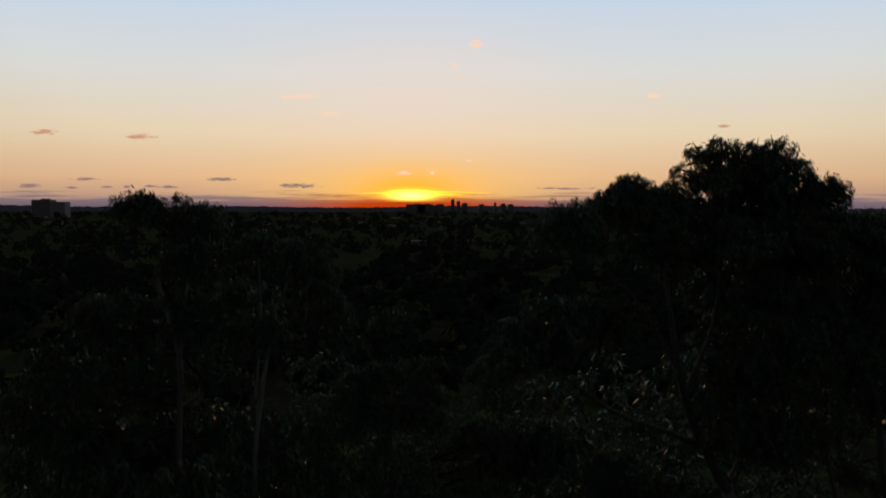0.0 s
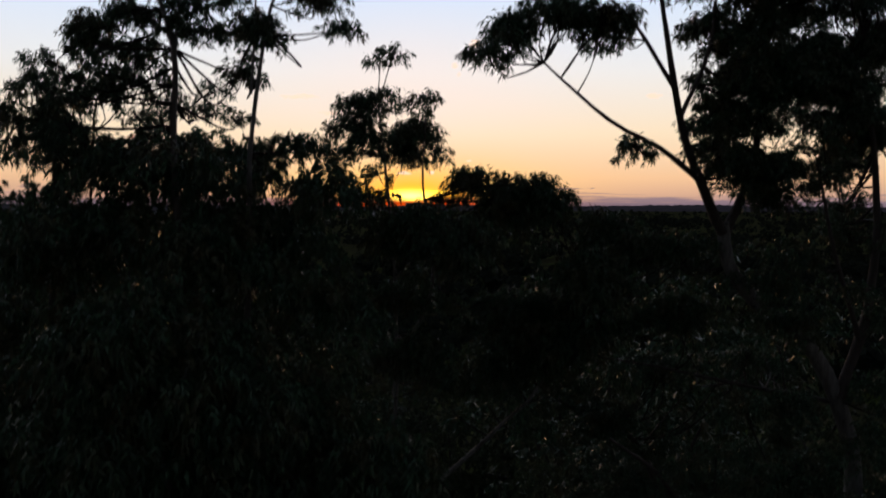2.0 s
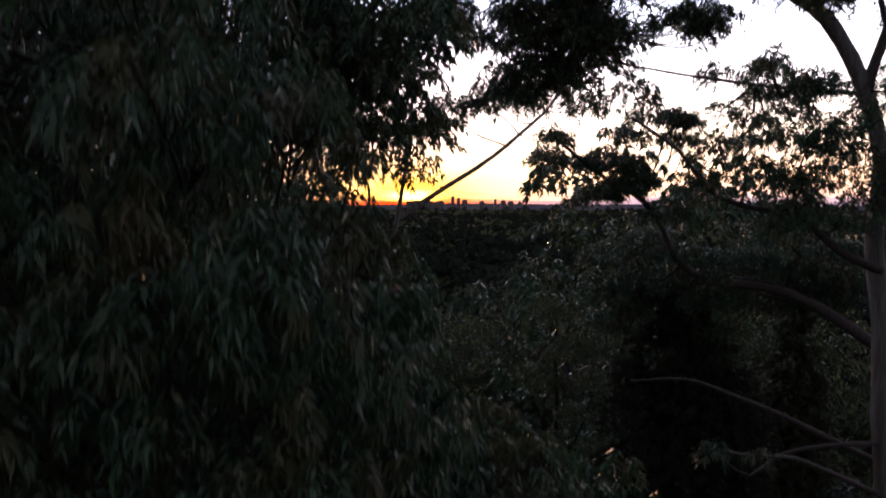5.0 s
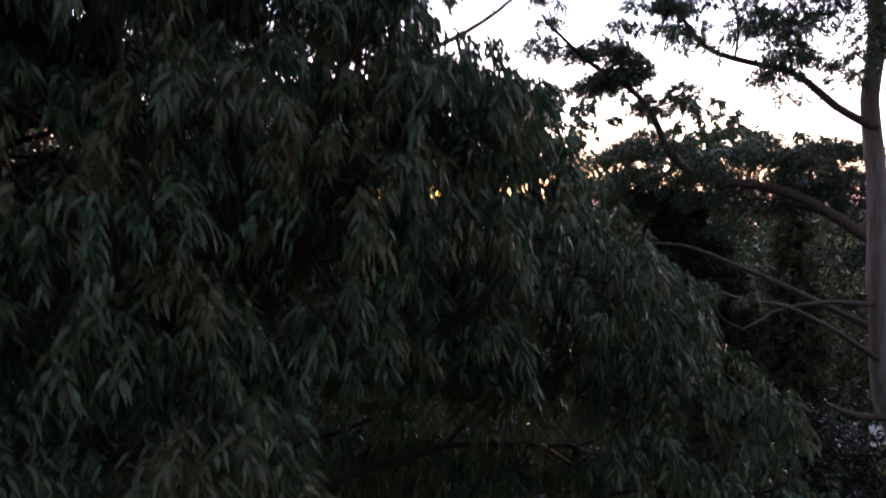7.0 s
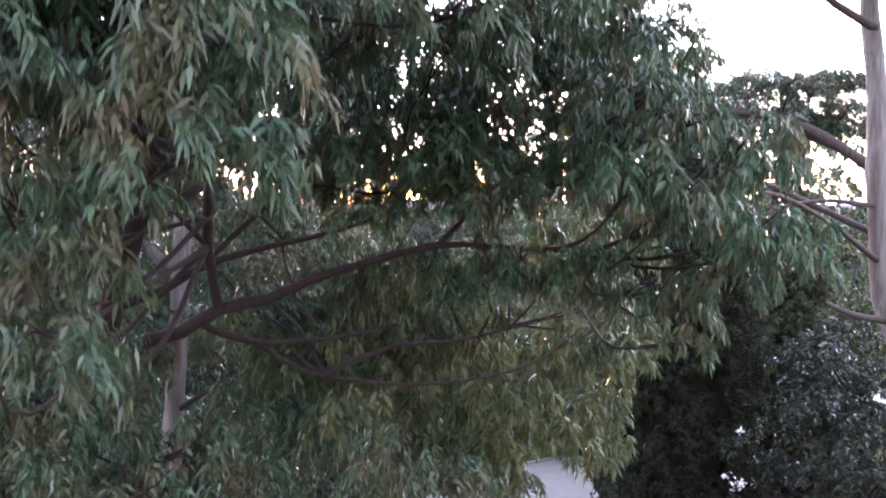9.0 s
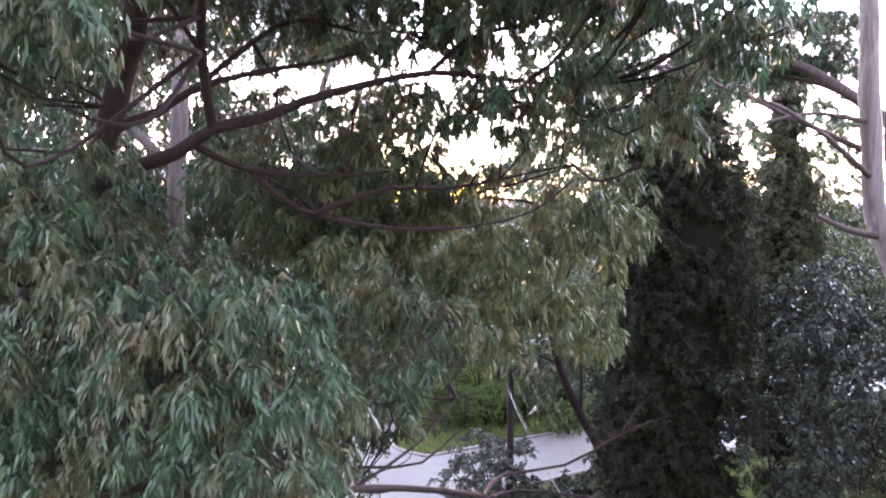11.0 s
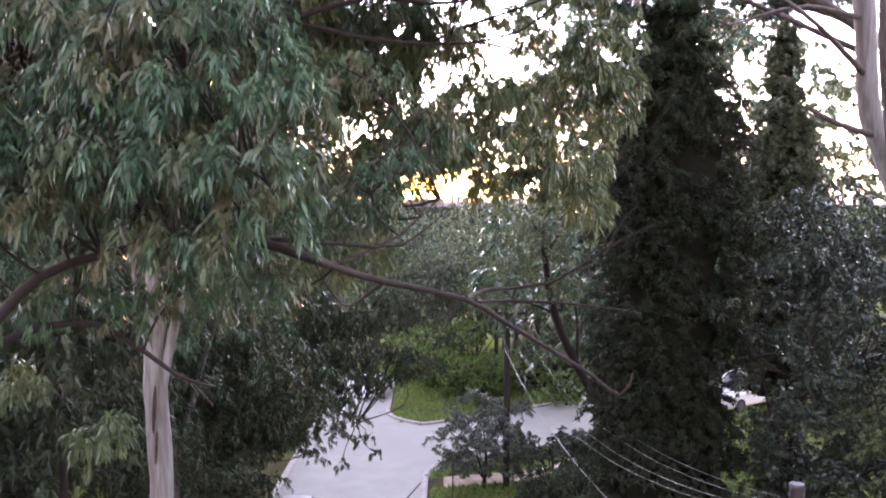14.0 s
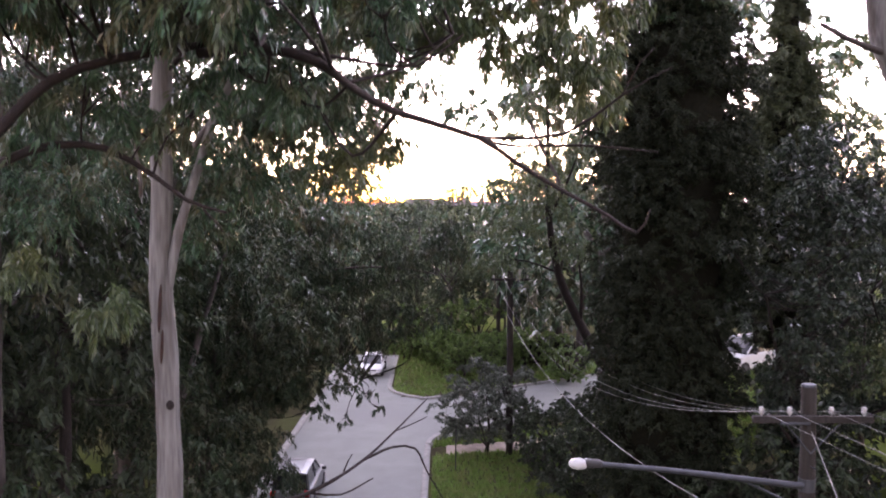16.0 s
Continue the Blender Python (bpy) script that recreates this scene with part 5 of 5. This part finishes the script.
kinds = [background_tree(101, gum_leaf_light), background_tree(102, gum_leaf), background_tree(103, wattle_leaf)]
SPOTS = [(-11.5, 41, 0.75), (-11.8, 49, 1.0), (-11.2, 62, 1.1), (0.5, 72.5, 1.1), (6.5, 73.5, 1.2), (-2.2, 78, 1.15), (3.6, 80, 1.15), (9, 78, 1.2), (14, 74, 1.3), (-7, 88, 1.2), (-12.5, 70, 1.3), (-13, 56, 1.5), (-14, 45, 1.5)]
SPOTS += [(18, 66, 1.4), (22, 58, 1.4), (1, 96, 1.15), (20, 88, 1.4), (15, 50, 0.9), (19, 44, 1.1), (-3.5, 92, 1.15), (8, 116, 1.3), (24, 36, 1.3), (-10.5, 78, 1.25), (12.5, 57.5, 0.8)]
# the first seven stand out of view, added to shade ground beside the street
TALL_AND_SHADE = [(13, 8, 1.2), (17, 14, 1.3), (15, -2, 1.3), (20, 22, 1.2), (-13, 10, 1.1), (-14, 1, 1.3), (-20, 16, 1.4), (9.2, 47, 2.2), (21, 48, 1.3), (13.5, 52, 2.15), (20, 60, 2.3), (9.5, 70, 1.6), (10.5, 66, 1.8), (-13.5, 36, 1.5), (-17, 48, 1.8), (-20, 64, 1.8), (-12, 88, 1.8), (-24, 40, 1.8), (16.5, 40, 1.35)]
LOW = [(0.8, 74, 0.5), (3.2, 75.5, 0.5), (-1.5, 76, 0.45), (5.6, 76.5, 0.5), (-7.2, 77.5, 0.6), (-4.6, 78, 0.65), (-6.0, 83, 1.0), (-10.6, 26, 0.45), (-10.4, 30, 0.4), (-10.8, 36, 0.5), (-11, 44, 0.5), (-10.8, 54, 0.55), (14.5, 29, 0.5), (16, 33, 0.6), (13.2, 22, 0.6), (9.6, 33.5, 0.4), (-8.6, 13.5, 0.6), (-6.8, 20, 0.45), (-11, 17, 0.7), (-9.4, 16, 0.5), (-8.0, 24, 0.45), (-10, 20.5, 0.5), (13, 26.5, 0.5), (15.5, 24, 0.6)]
for k, (x, y, s) in enumerate(SPOTS + TALL_AND_SHADE + LOW):
    at, turn = (x, y, float(height(x, y))), Euler((0, 0, k * 2.1))
    m = Matrix.LocRotScale(at, turn, (s, s, s))
    if k < 3:
        kinds[k].matrix_basis = m
    else:
        copy_thing(kinds[k % 3], Matrix.LocRotScale(at, turn, None)).scale = (s, s, s)

fine = background_tree(104, gum_leaf_dark, 400, 0.15, 0.045)
for k, (x, y, s) in enumerate([(-8.8, 27, 1.6), (-13.5, 23, 1.75), (-18, 31, 1.9), (-11.5, 31.0, 2.7), (-14.5, 28.5, 2.5)]):
    ob = fine if k == 0 else copy_thing(fine, Matrix.Identity(4))
    ob.location, ob.rotation_euler, ob.scale = (x, y, float(height(x, y))), (0, 0, 1.0 + 2.0 * k), (s, s, s) if s < 2.4 else (2.0, 2.0, s)


# ---- the wooded plain and the town far off ----
def far_woods():
    rng = np.random.default_rng(7)
    rows = []
    for _ in range(2800):
        d = 130 * (3000 / 130) ** (rng.uniform() ** 0.7)
        a = rng.uniform(-0.62, 0.62)
        x, y = d * math.sin(a), d * math.cos(a)
        size = rng.uniform(2.6, 4.8) * (1 + d / 3000)
        rows.append((x, y, float(height(x, y)) + size * 0.9, size))
    vs = []
    for x, y, z, r in rows:
        k = 34 if y < 500 else 18
        az, el = rng.uniform(0, 2 * np.pi, k), np.arcsin(rng.uniform(-0.5, 1, k))
        o = np.stack([np.cos(az) * np.cos(el), np.sin(az) * np.cos(el), np.sin(el)], 1)
        p = np.array([x, y, z]) + o * r * rng.uniform(0.6, 1.05, (k, 1))
        w = rng.normal(0, 1, (k, 3))
        w /= np.linalg.norm(w, axis=1, keepdims=True)
        q = np.cross(w, o)
        q /= np.linalg.norm(q, axis=1, keepdims=True) + 1e-9
        h = r * rng.uniform(0.22, 0.42, (k, 1))
        vs.append(np.stack([p - w * h * 1.3, p - q * h * 1.2, p + w * h * 0.6 + q * h * 1.2], 1).reshape(-1, 3))
    v = np.vstack(vs)
    tagged(new("woods", raw_mesh("woods", v, np.arange(len(v)).reshape(-1, 3), far_green)), "dark tree-covered plain that runs to the horizon", "woods", kind="stuff")


far_woods()


def ridge():
    xs = np.linspace(-3200, 3200, 500)
    rng = np.random.default_rng(3)
    top = 27 + 5 * np.sin(xs / 700) + 3 * np.sin(xs / 190 + 1) + rng.normal(0, 1.3, len(xs)) - xs / 400
    y = 4450 - np.abs(xs) * 0.2
    v = np.concatenate([np.stack([xs, y - 260, 0 * xs - 8], 1), np.stack([xs, y, top], 1), np.stack([xs, y + 200, 0 * xs - 8], 1)])
    n = len(xs)
    f = np.array([(a + i, a + i + 1, a + n + i + 1, a + n + i) for a in (0, n) for i in range(n - 1)])
    tagged(new("ridge", raw_mesh("ridge", v, f, hazy_ridge)), "low wooded ridge along the horizon", "hill", kind="structure")


ridge()


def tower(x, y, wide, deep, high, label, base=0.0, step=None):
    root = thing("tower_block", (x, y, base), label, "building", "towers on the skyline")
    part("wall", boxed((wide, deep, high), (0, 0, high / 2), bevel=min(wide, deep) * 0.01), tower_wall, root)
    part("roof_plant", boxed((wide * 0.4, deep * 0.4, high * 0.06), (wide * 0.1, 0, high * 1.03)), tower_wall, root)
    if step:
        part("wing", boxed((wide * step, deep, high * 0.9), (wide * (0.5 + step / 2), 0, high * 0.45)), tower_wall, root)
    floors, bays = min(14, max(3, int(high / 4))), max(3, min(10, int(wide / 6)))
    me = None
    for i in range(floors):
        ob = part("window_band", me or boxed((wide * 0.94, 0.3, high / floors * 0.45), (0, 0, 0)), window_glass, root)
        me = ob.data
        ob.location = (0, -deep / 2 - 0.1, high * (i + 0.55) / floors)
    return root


tower(-925, 2000, 44, 30, 46, "broad dark office block standing above the far trees", 0, 0.75)
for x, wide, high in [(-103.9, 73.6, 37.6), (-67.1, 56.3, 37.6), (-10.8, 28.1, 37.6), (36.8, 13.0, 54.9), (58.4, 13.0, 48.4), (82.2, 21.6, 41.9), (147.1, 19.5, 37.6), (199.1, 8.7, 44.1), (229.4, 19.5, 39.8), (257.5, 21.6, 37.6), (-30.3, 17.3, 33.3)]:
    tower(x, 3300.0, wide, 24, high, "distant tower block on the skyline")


def shed(x, y, wide, deep, high, label):
    root = thing("long_building", (x, y, float(height(x, y))), label, "building", "low buildings on the plain")
    part("wall", boxed((wide, deep, high), (0, 0, high / 2)), wall_brick, root)
    part("roof", boxed((wide * 1.03, deep * 1.05, 0.5), (0, 0, high + 0.25), bevel=0.1), concrete, root)
    return root


rs = random.Random(4)
for x, y, wide in [(-21, 731, 24), (-346, 2585, 44), (-248, 2176, 43), (5, 1215, 21), (24, 794, 11), (-86, 1401, 18), (-42, 1879, 74), (-892, 1879, 57), (-649, 1437, 28), (67, 1560, 31), (-130, 2363, 25), (149, 2363, 40), (14, 473, 4), (-288, 1401, 13), (-161, 1704, 16), (-6, 2469, 65), (180, 1879, 27)]:
    shed(x, y, wide, 14, rs.uniform(3, 4.5), "low pale-roofed building among the trees of the plain")


# ---- vehicles ----
def loft(sections):
    """A closed skin over cross-sections: rows of (x, half width, list of (share of width, z))."""
    bm = bmesh.new()
    rings = []
    for x, half, prof in sections:
        ring = [bm.verts.new((x, half * w, z)) for w, z in prof] + [bm.verts.new((x, -half * w, z)) for w, z in reversed(prof)]
        rings.append(ring)
    for a, b in zip(rings, rings[1:]):
        n = len(a)
        for i in range(n):
            bm.faces.new((a[i], a[(i + 1) % n], b[(i + 1) % n], b[i]))
    bm.faces.new(rings[0])
    bm.faces.new(list(reversed(rings[-1])))
    bmesh.ops.recalc_face_normals(bm, faces=bm.faces)
    return bm


def car(at, heading, paint, label, tall, length, wide):
    """Nose towards +x before turning. tall: roof height; a high one has a long roof and an upright tail."""
    root = thing("car", at, label, "car", "parked cars")
    root.rotation_euler = (0, 0, radians(heading))
    h, l, w = tall, length / 2, wide / 2
    belt = h * 0.60
    suv = tall > 1.55

    def low(x, half, top, drop=0.0):
        return (x, half, [(0.80, 0.22), (0.97, 0.34 + drop), (1.0, 0.55), (0.985, top - 0.06), (0.93, top), (0.4, top + 0.025)])

    rows = [low(-l, w * 0.86, belt * 0.93, 0.1), low(-l + 0.12, w * 0.95, belt * 0.98), low(-l * 0.62, w, belt), low(0, w, belt), low(l * 0.42, w, belt * 0.97), low(l * 0.82, w * 0.96, belt * 0.86), low(l - 0.1, w * 0.9, belt * 0.78, 0.05), low(l, w * 0.78, belt * 0.7, 0.12)]
    part("body", loft(rows), paint, root)
    back = -l * (0.93 if suv else 0.62)
    cab = [(back, w * 0.86, [(0.95, belt - 0.01), (0.9, belt + 0.05), (0.6, belt + 0.07)]), (back + (0.28 if suv else 0.75), w * 0.86, [(0.96, belt - 0.01), (0.80, h - 0.08), (0.55, h - 0.02)]), (-l * 0.1, w * 0.88, [(0.96, belt - 0.01), (0.80, h - 0.04), (0.55, h)]), (l * 0.12, w * 0.88, [(0.96, belt - 0.01), (0.80, h - 0.09), (0.55, h - 0.05)]), (l * 0.50, w * 0.88, [(0.95, belt - 0.03), (0.90, belt + 0.0), (0.6, belt + 0.02)])]
    part("cabin", loft(cab), car_glass, root, "dark tinted windows")
    top = [(back + (0.20 if suv else 0.70), w * 0.88, [(0.80, h - 0.09), (0.79, h - 0.04), (0.5, h + 0.0)]), (-l * 0.1, w * 0.90, [(0.81, h - 0.06), (0.80, h - 0.01), (0.5, h + 0.025)]), (l * 0.14, w * 0.90, [(0.81, h - 0.10), (0.80, h - 0.06), (0.5, h - 0.025)])]
    part("roof", loft(top), paint, root)
    for s in (-1, 1):
        for x0, x1, z0, z1, r in ((back + 0.05, back + (0.28 if suv else 0.72), belt, h - 0.06, 0.05), (l * 0.48, l * 0.14, belt, h - 0.08, 0.035), (-l * 0.12, -l * 0.10, belt, h - 0.05, 0.04)):
            part("pillar", rod((x0, s * w * 0.84, z0), (x1, s * w * 0.73, z1), r, r, 6), paint, root)
        part("mirror", boxed((0.12, 0.2, 0.14), (l * 0.36, s * (w + 0.09), belt + 0.06), bevel=0.03), black_plastic, root)
        part("headlight", boxed((0.16, 0.34, 0.13), (l - 0.10, s * w * 0.62, belt * 0.66), (0, 20, s * 18), 0.03), head_glass, root)
        part("tail_light", boxed((0.10, 0.22, 0.30 if suv else 0.16), (-l + 0.05, s * w * 0.76, belt * 0.86), bevel=0.03), tail_red, root)
        for x in (-l * 0.6, l * 0.62):
            tyre = part("wheel", rod((x, s * (w - 0.20), 0.33), (x, s * (w + 0.01), 0.33), 0.33, None, 24), rubber, root)
            part("rim", rod((x, s * (w - 0.02), 0.33), (x, s * (w + 0.02), 0.33), 0.21, 0.19, 14), galvanised, tyre)
    part("front_bumper", boxed((0.18, wide * 0.84, 0.24), (l - 0.05, 0, 0.36), bevel=0.05), paint if not suv else black_plastic, root)
    part("grille", boxed((0.05, wide * 0.42, 0.10), (l + 0.0, 0, belt * 0.60), bevel=0.015), black_plastic, root)
    part("rear_bumper", boxed((0.16, wide * 0.86, 0.24), (-l + 0.02, 0, 0.42), bevel=0.05), black_plastic, root)
    part("number_plate", boxed((0.02, 0.37, 0.13), (-l - 0.02 if suv else l + 0.035, 0, 0.66 if suv else 0.36)), white_paint, root)
    return root


car((-6.4, 37.8, 0.0), 90, silver_paint, "grey wagon parked at the kerb with red tail lights", 1.68, 4.6, 1.86)
car((-5.4, 66.5, 0.0), -90, white_paint, "white sedan parked at the kerb facing downhill", 1.46, 4.5, 1.78)
car((14.6, 41.0, float(height(14.6, 41.0))), -145, white_paint, "white wagon parked on the rise behind the trees", 1.66, 4.5, 1.82)


# ---- poles, wires and the street lamp ----
def sagging(p, q, sag, n=28):
    p, q = np.array(p, float), np.array(q, float)
    s = np.linspace(0, 1, n)[:, None]
    return p + (q - p) * s + np.array([0, 0, -4 * sag]) * s * (1 - s)


def wire(p, q, sag, r=0.011, label="sagging bare power line between two poles", group="power lines"):
    v, f = tube(sagging(p, q, sag), r, r, 6)
    return tagged(new("wire", raw_mesh("wire", v, f, wire_metal, True)), label, "wire", group)


def insulator(parent, x, y, z):
    bm = rod((x, y, z), (x, y, z + 0.05), 0.016, 0.016, 8)
    rod((x, y, z + 0.04), (x, y, z + 0.07), 0.045, 0.052, 12, bm)
    rod((x, y, z + 0.07), (x, y, z + 0.10), 0.032, 0.032, 12, bm)
    rod((x, y, z + 0.10), (x, y, z + 0.15), 0.05, 0.036, 12, bm)
    part("insulator", bm, porcelain, parent, "white porcelain insulator")


def pole(x, y, z0, top, label, arm_z, arm_half, r=0.14):
    root = thing("power_pole", (x, y, z0), label, "pole", "power poles")
    part("post", raw_mesh("post", *tube(smooth_line([(0, 0, -0.4), (0.01, 0, (top - z0) / 2), (0, 0, top - z0)], 0.5), r * 1.25, r, 14, 0.015, np.random.default_rng(8)), old_timber, True), None, root)
    part("cap", rod((0, 0, top - z0 - 0.01), (0, 0, top - z0 + 0.03), r * 1.04, r * 0.98, 14), galvanised, root, "grey metal cap")
    z = arm_z - z0
    part("crossarm", boxed((arm_half * 2 + 0.3, 0.10, 0.12), (0, -r - 0.05, z), bevel=0.012), old_timber, root)
    for s in (-1, 1):
        part("brace", rod((s * arm_half * 0.55, -r - 0.06, z - 0.05), (0, -r, z - 0.6), 0.014, 0.014, 6), galvanised, root)
    for k in (-1, -0.45, 0.36, 1):
        insulator(root, k * arm_half, -r - 0.05, z + 0.06)
    return root


near_pole = pole(6.2, 14.45, 0.5, 9.95, "weathered timber power pole with a crossarm", 9.42, 0.86, 0.125)
far_pole = pole(3.45, 44.0, 0.1, 9.9, "weathered timber power pole beside the street", 9.2, 0.86, 0.15)
far_post = pole(4.4, 68.0, 0.4, 9.4, "timber power pole on the far corner", 8.9, 0.8, 0.14)
far_post.rotation_euler = (0, 0, radians(-35))
for k in (-1, -0.45, 0.36, 1):
    wire((6.2 + k * 0.86, 14.28, 9.56), (3.45 + k * 0.86, 43.8, 9.34), 1.9, 0.0045)
    wire((6.2 + k * 0.86, 14.28, 9.56), (11.5 + k * 0.86, -22, 11.0), 0.5, 0.0045)
wire((3.4, 43.8, 8.9), (14.6, 44.0, 8.6), 0.4, 0.009, "thin service line to a house", "service lines")
wire((6.2, 14.3, 9.2), (-0.4, -10, 7.0), 0.3, 0.009, "thin service line to a house", "service lines")
wire((3.4, 44.1, 9.2), (4.4, 68, 8.9), 0.4)
wire((6.1, 14.3, 7.2), (3.3, 43.8, 7.4), 1.4, 0.014, "thick pale sagging cable between the poles")
part("bracket", boxed((0.5, 0.06, 0.05), (-0.3, -0.2, 8.86), bevel=0.01), galvanised, near_pole)
part("pole_step", rod((0, -0.1, 8.1), (0.05, -0.28, 8.1), 0.012, 0.012, 6), galvanised, near_pole)

lamp = thing("street_lamp", (6.08, 14.32, 8.25), "street lamp with a long grey arm fixed to the pole", "street lamp")
part("arm", raw_mesh("arm", *tube(smooth_line([(0.0, 0, 0.02), (-1.2, -0.2, 0.22), (-2.4, -0.42, 0.42), (-3.55, -0.62, 0.58)], 0.3), 0.055, 0.04, 10), galvanised, True), None, lamp)
part("clamp", rod((0.12, 0.13, -0.1), (0.12, 0.13, 0.12), 0.145, 0.145, 14), galvanised, lamp)
part("strut", rod((0.0, 0, -0.35), (-1.1, -0.18, 0.18), 0.018, 0.018, 8), galvanised, lamp)
head = part("lamp_head", boxed((0.30, 0.17, 0.13), (-3.66, -0.64, 0.60), (0, 6, 10), 0.045), black_plastic, lamp, "black lamp housing")
bm = bmesh.new()
bmesh.ops.create_uvsphere(bm, u_segments=18, v_segments=10, radius=0.13, matrix=Matrix.LocRotScale((-3.90, -0.68, 0.60), Euler((0, 0.1, 0.18)), (1.25, 0.8, 0.72)))
part("diffuser", bm, lamp_plastic, head, "pale rounded diffuser")

# the dead branch that hangs by the street, and the thin stake
stick = thing("dead_branch", (-4.3, 13.6, 7.2), "bare dark dead branch hanging from the gum", "branch")
so = np.array([-4.3, 13.6, 7.2])
for pts, r0, r1 in [([(-4.55, 14.45, 7.0), (-3.4, 13.6, 7.9), (-2.1, 14.0, 8.3), (-1.4, 15.0, 8.5), (-0.9, 16.0, 8.75), (-0.3, 17.0, 9.15)], 0.05, 0.01), ([(-1.4, 15.0, 8.5), (-0.9, 15.4, 8.62), (-0.5, 15.7, 8.5), (-0.3, 16.0, 8.0), (0.05, 16.0, 7.4)], 0.026, 0.012), ([(-2.2, 14.0, 8.25), (-1.7, 14.2, 8.15), (-1.2, 14.6, 8.3)], 0.022, 0.01), ([(-1.7, 14.6, 8.42), (-1.62, 14.6, 8.6), (-1.55, 14.6, 8.72)], 0.015, 0.007), ([(-0.9, 16.0, 8.75), (-0.55, 16.2, 8.85), (-0.3, 16.3, 8.95)], 0.013, 0.006)]:
    part("stem", raw_mesh("stem", *tube(smooth_line([tuple(np.array(p) - so) for p in pts], 0.2), r0, r1, 8, 0.05, np.random.default_rng(3)), bark_dark, True), None, stick)
stake = thing("stake", (0.62, 41.0, 0.1), "thin dark metal stake in the grass verge", "post")
part("rod", rod((0, 0, -0.2), (0.03, 0, 2.3), 0.03, 0.03, 8), black_plastic, stake)


# ---- the garden fence ----
fence = thing("fence", (5.2, 66.6, float(height(5.2, 66.6))), "low dark timber paling fence behind the grass", "fence")
pale = None
for k in range(36):
    x = 0.5 + k * 0.16
    ob = part("paling", pale or boxed((0.13, 0.025, 1.5), (0, 0, 0.75), bevel=0.004), old_timber, fence)
    pale = ob.data
    ob.location = (x, 0.5 * x, 0.02 * math.sin(k * 2.3))
for z in (0.4, 1.2):
    part("rail", rod((0.4, 0.24, z), (6.3, 3.19, z), 0.035, 0.035, 6), old_timber, fence)
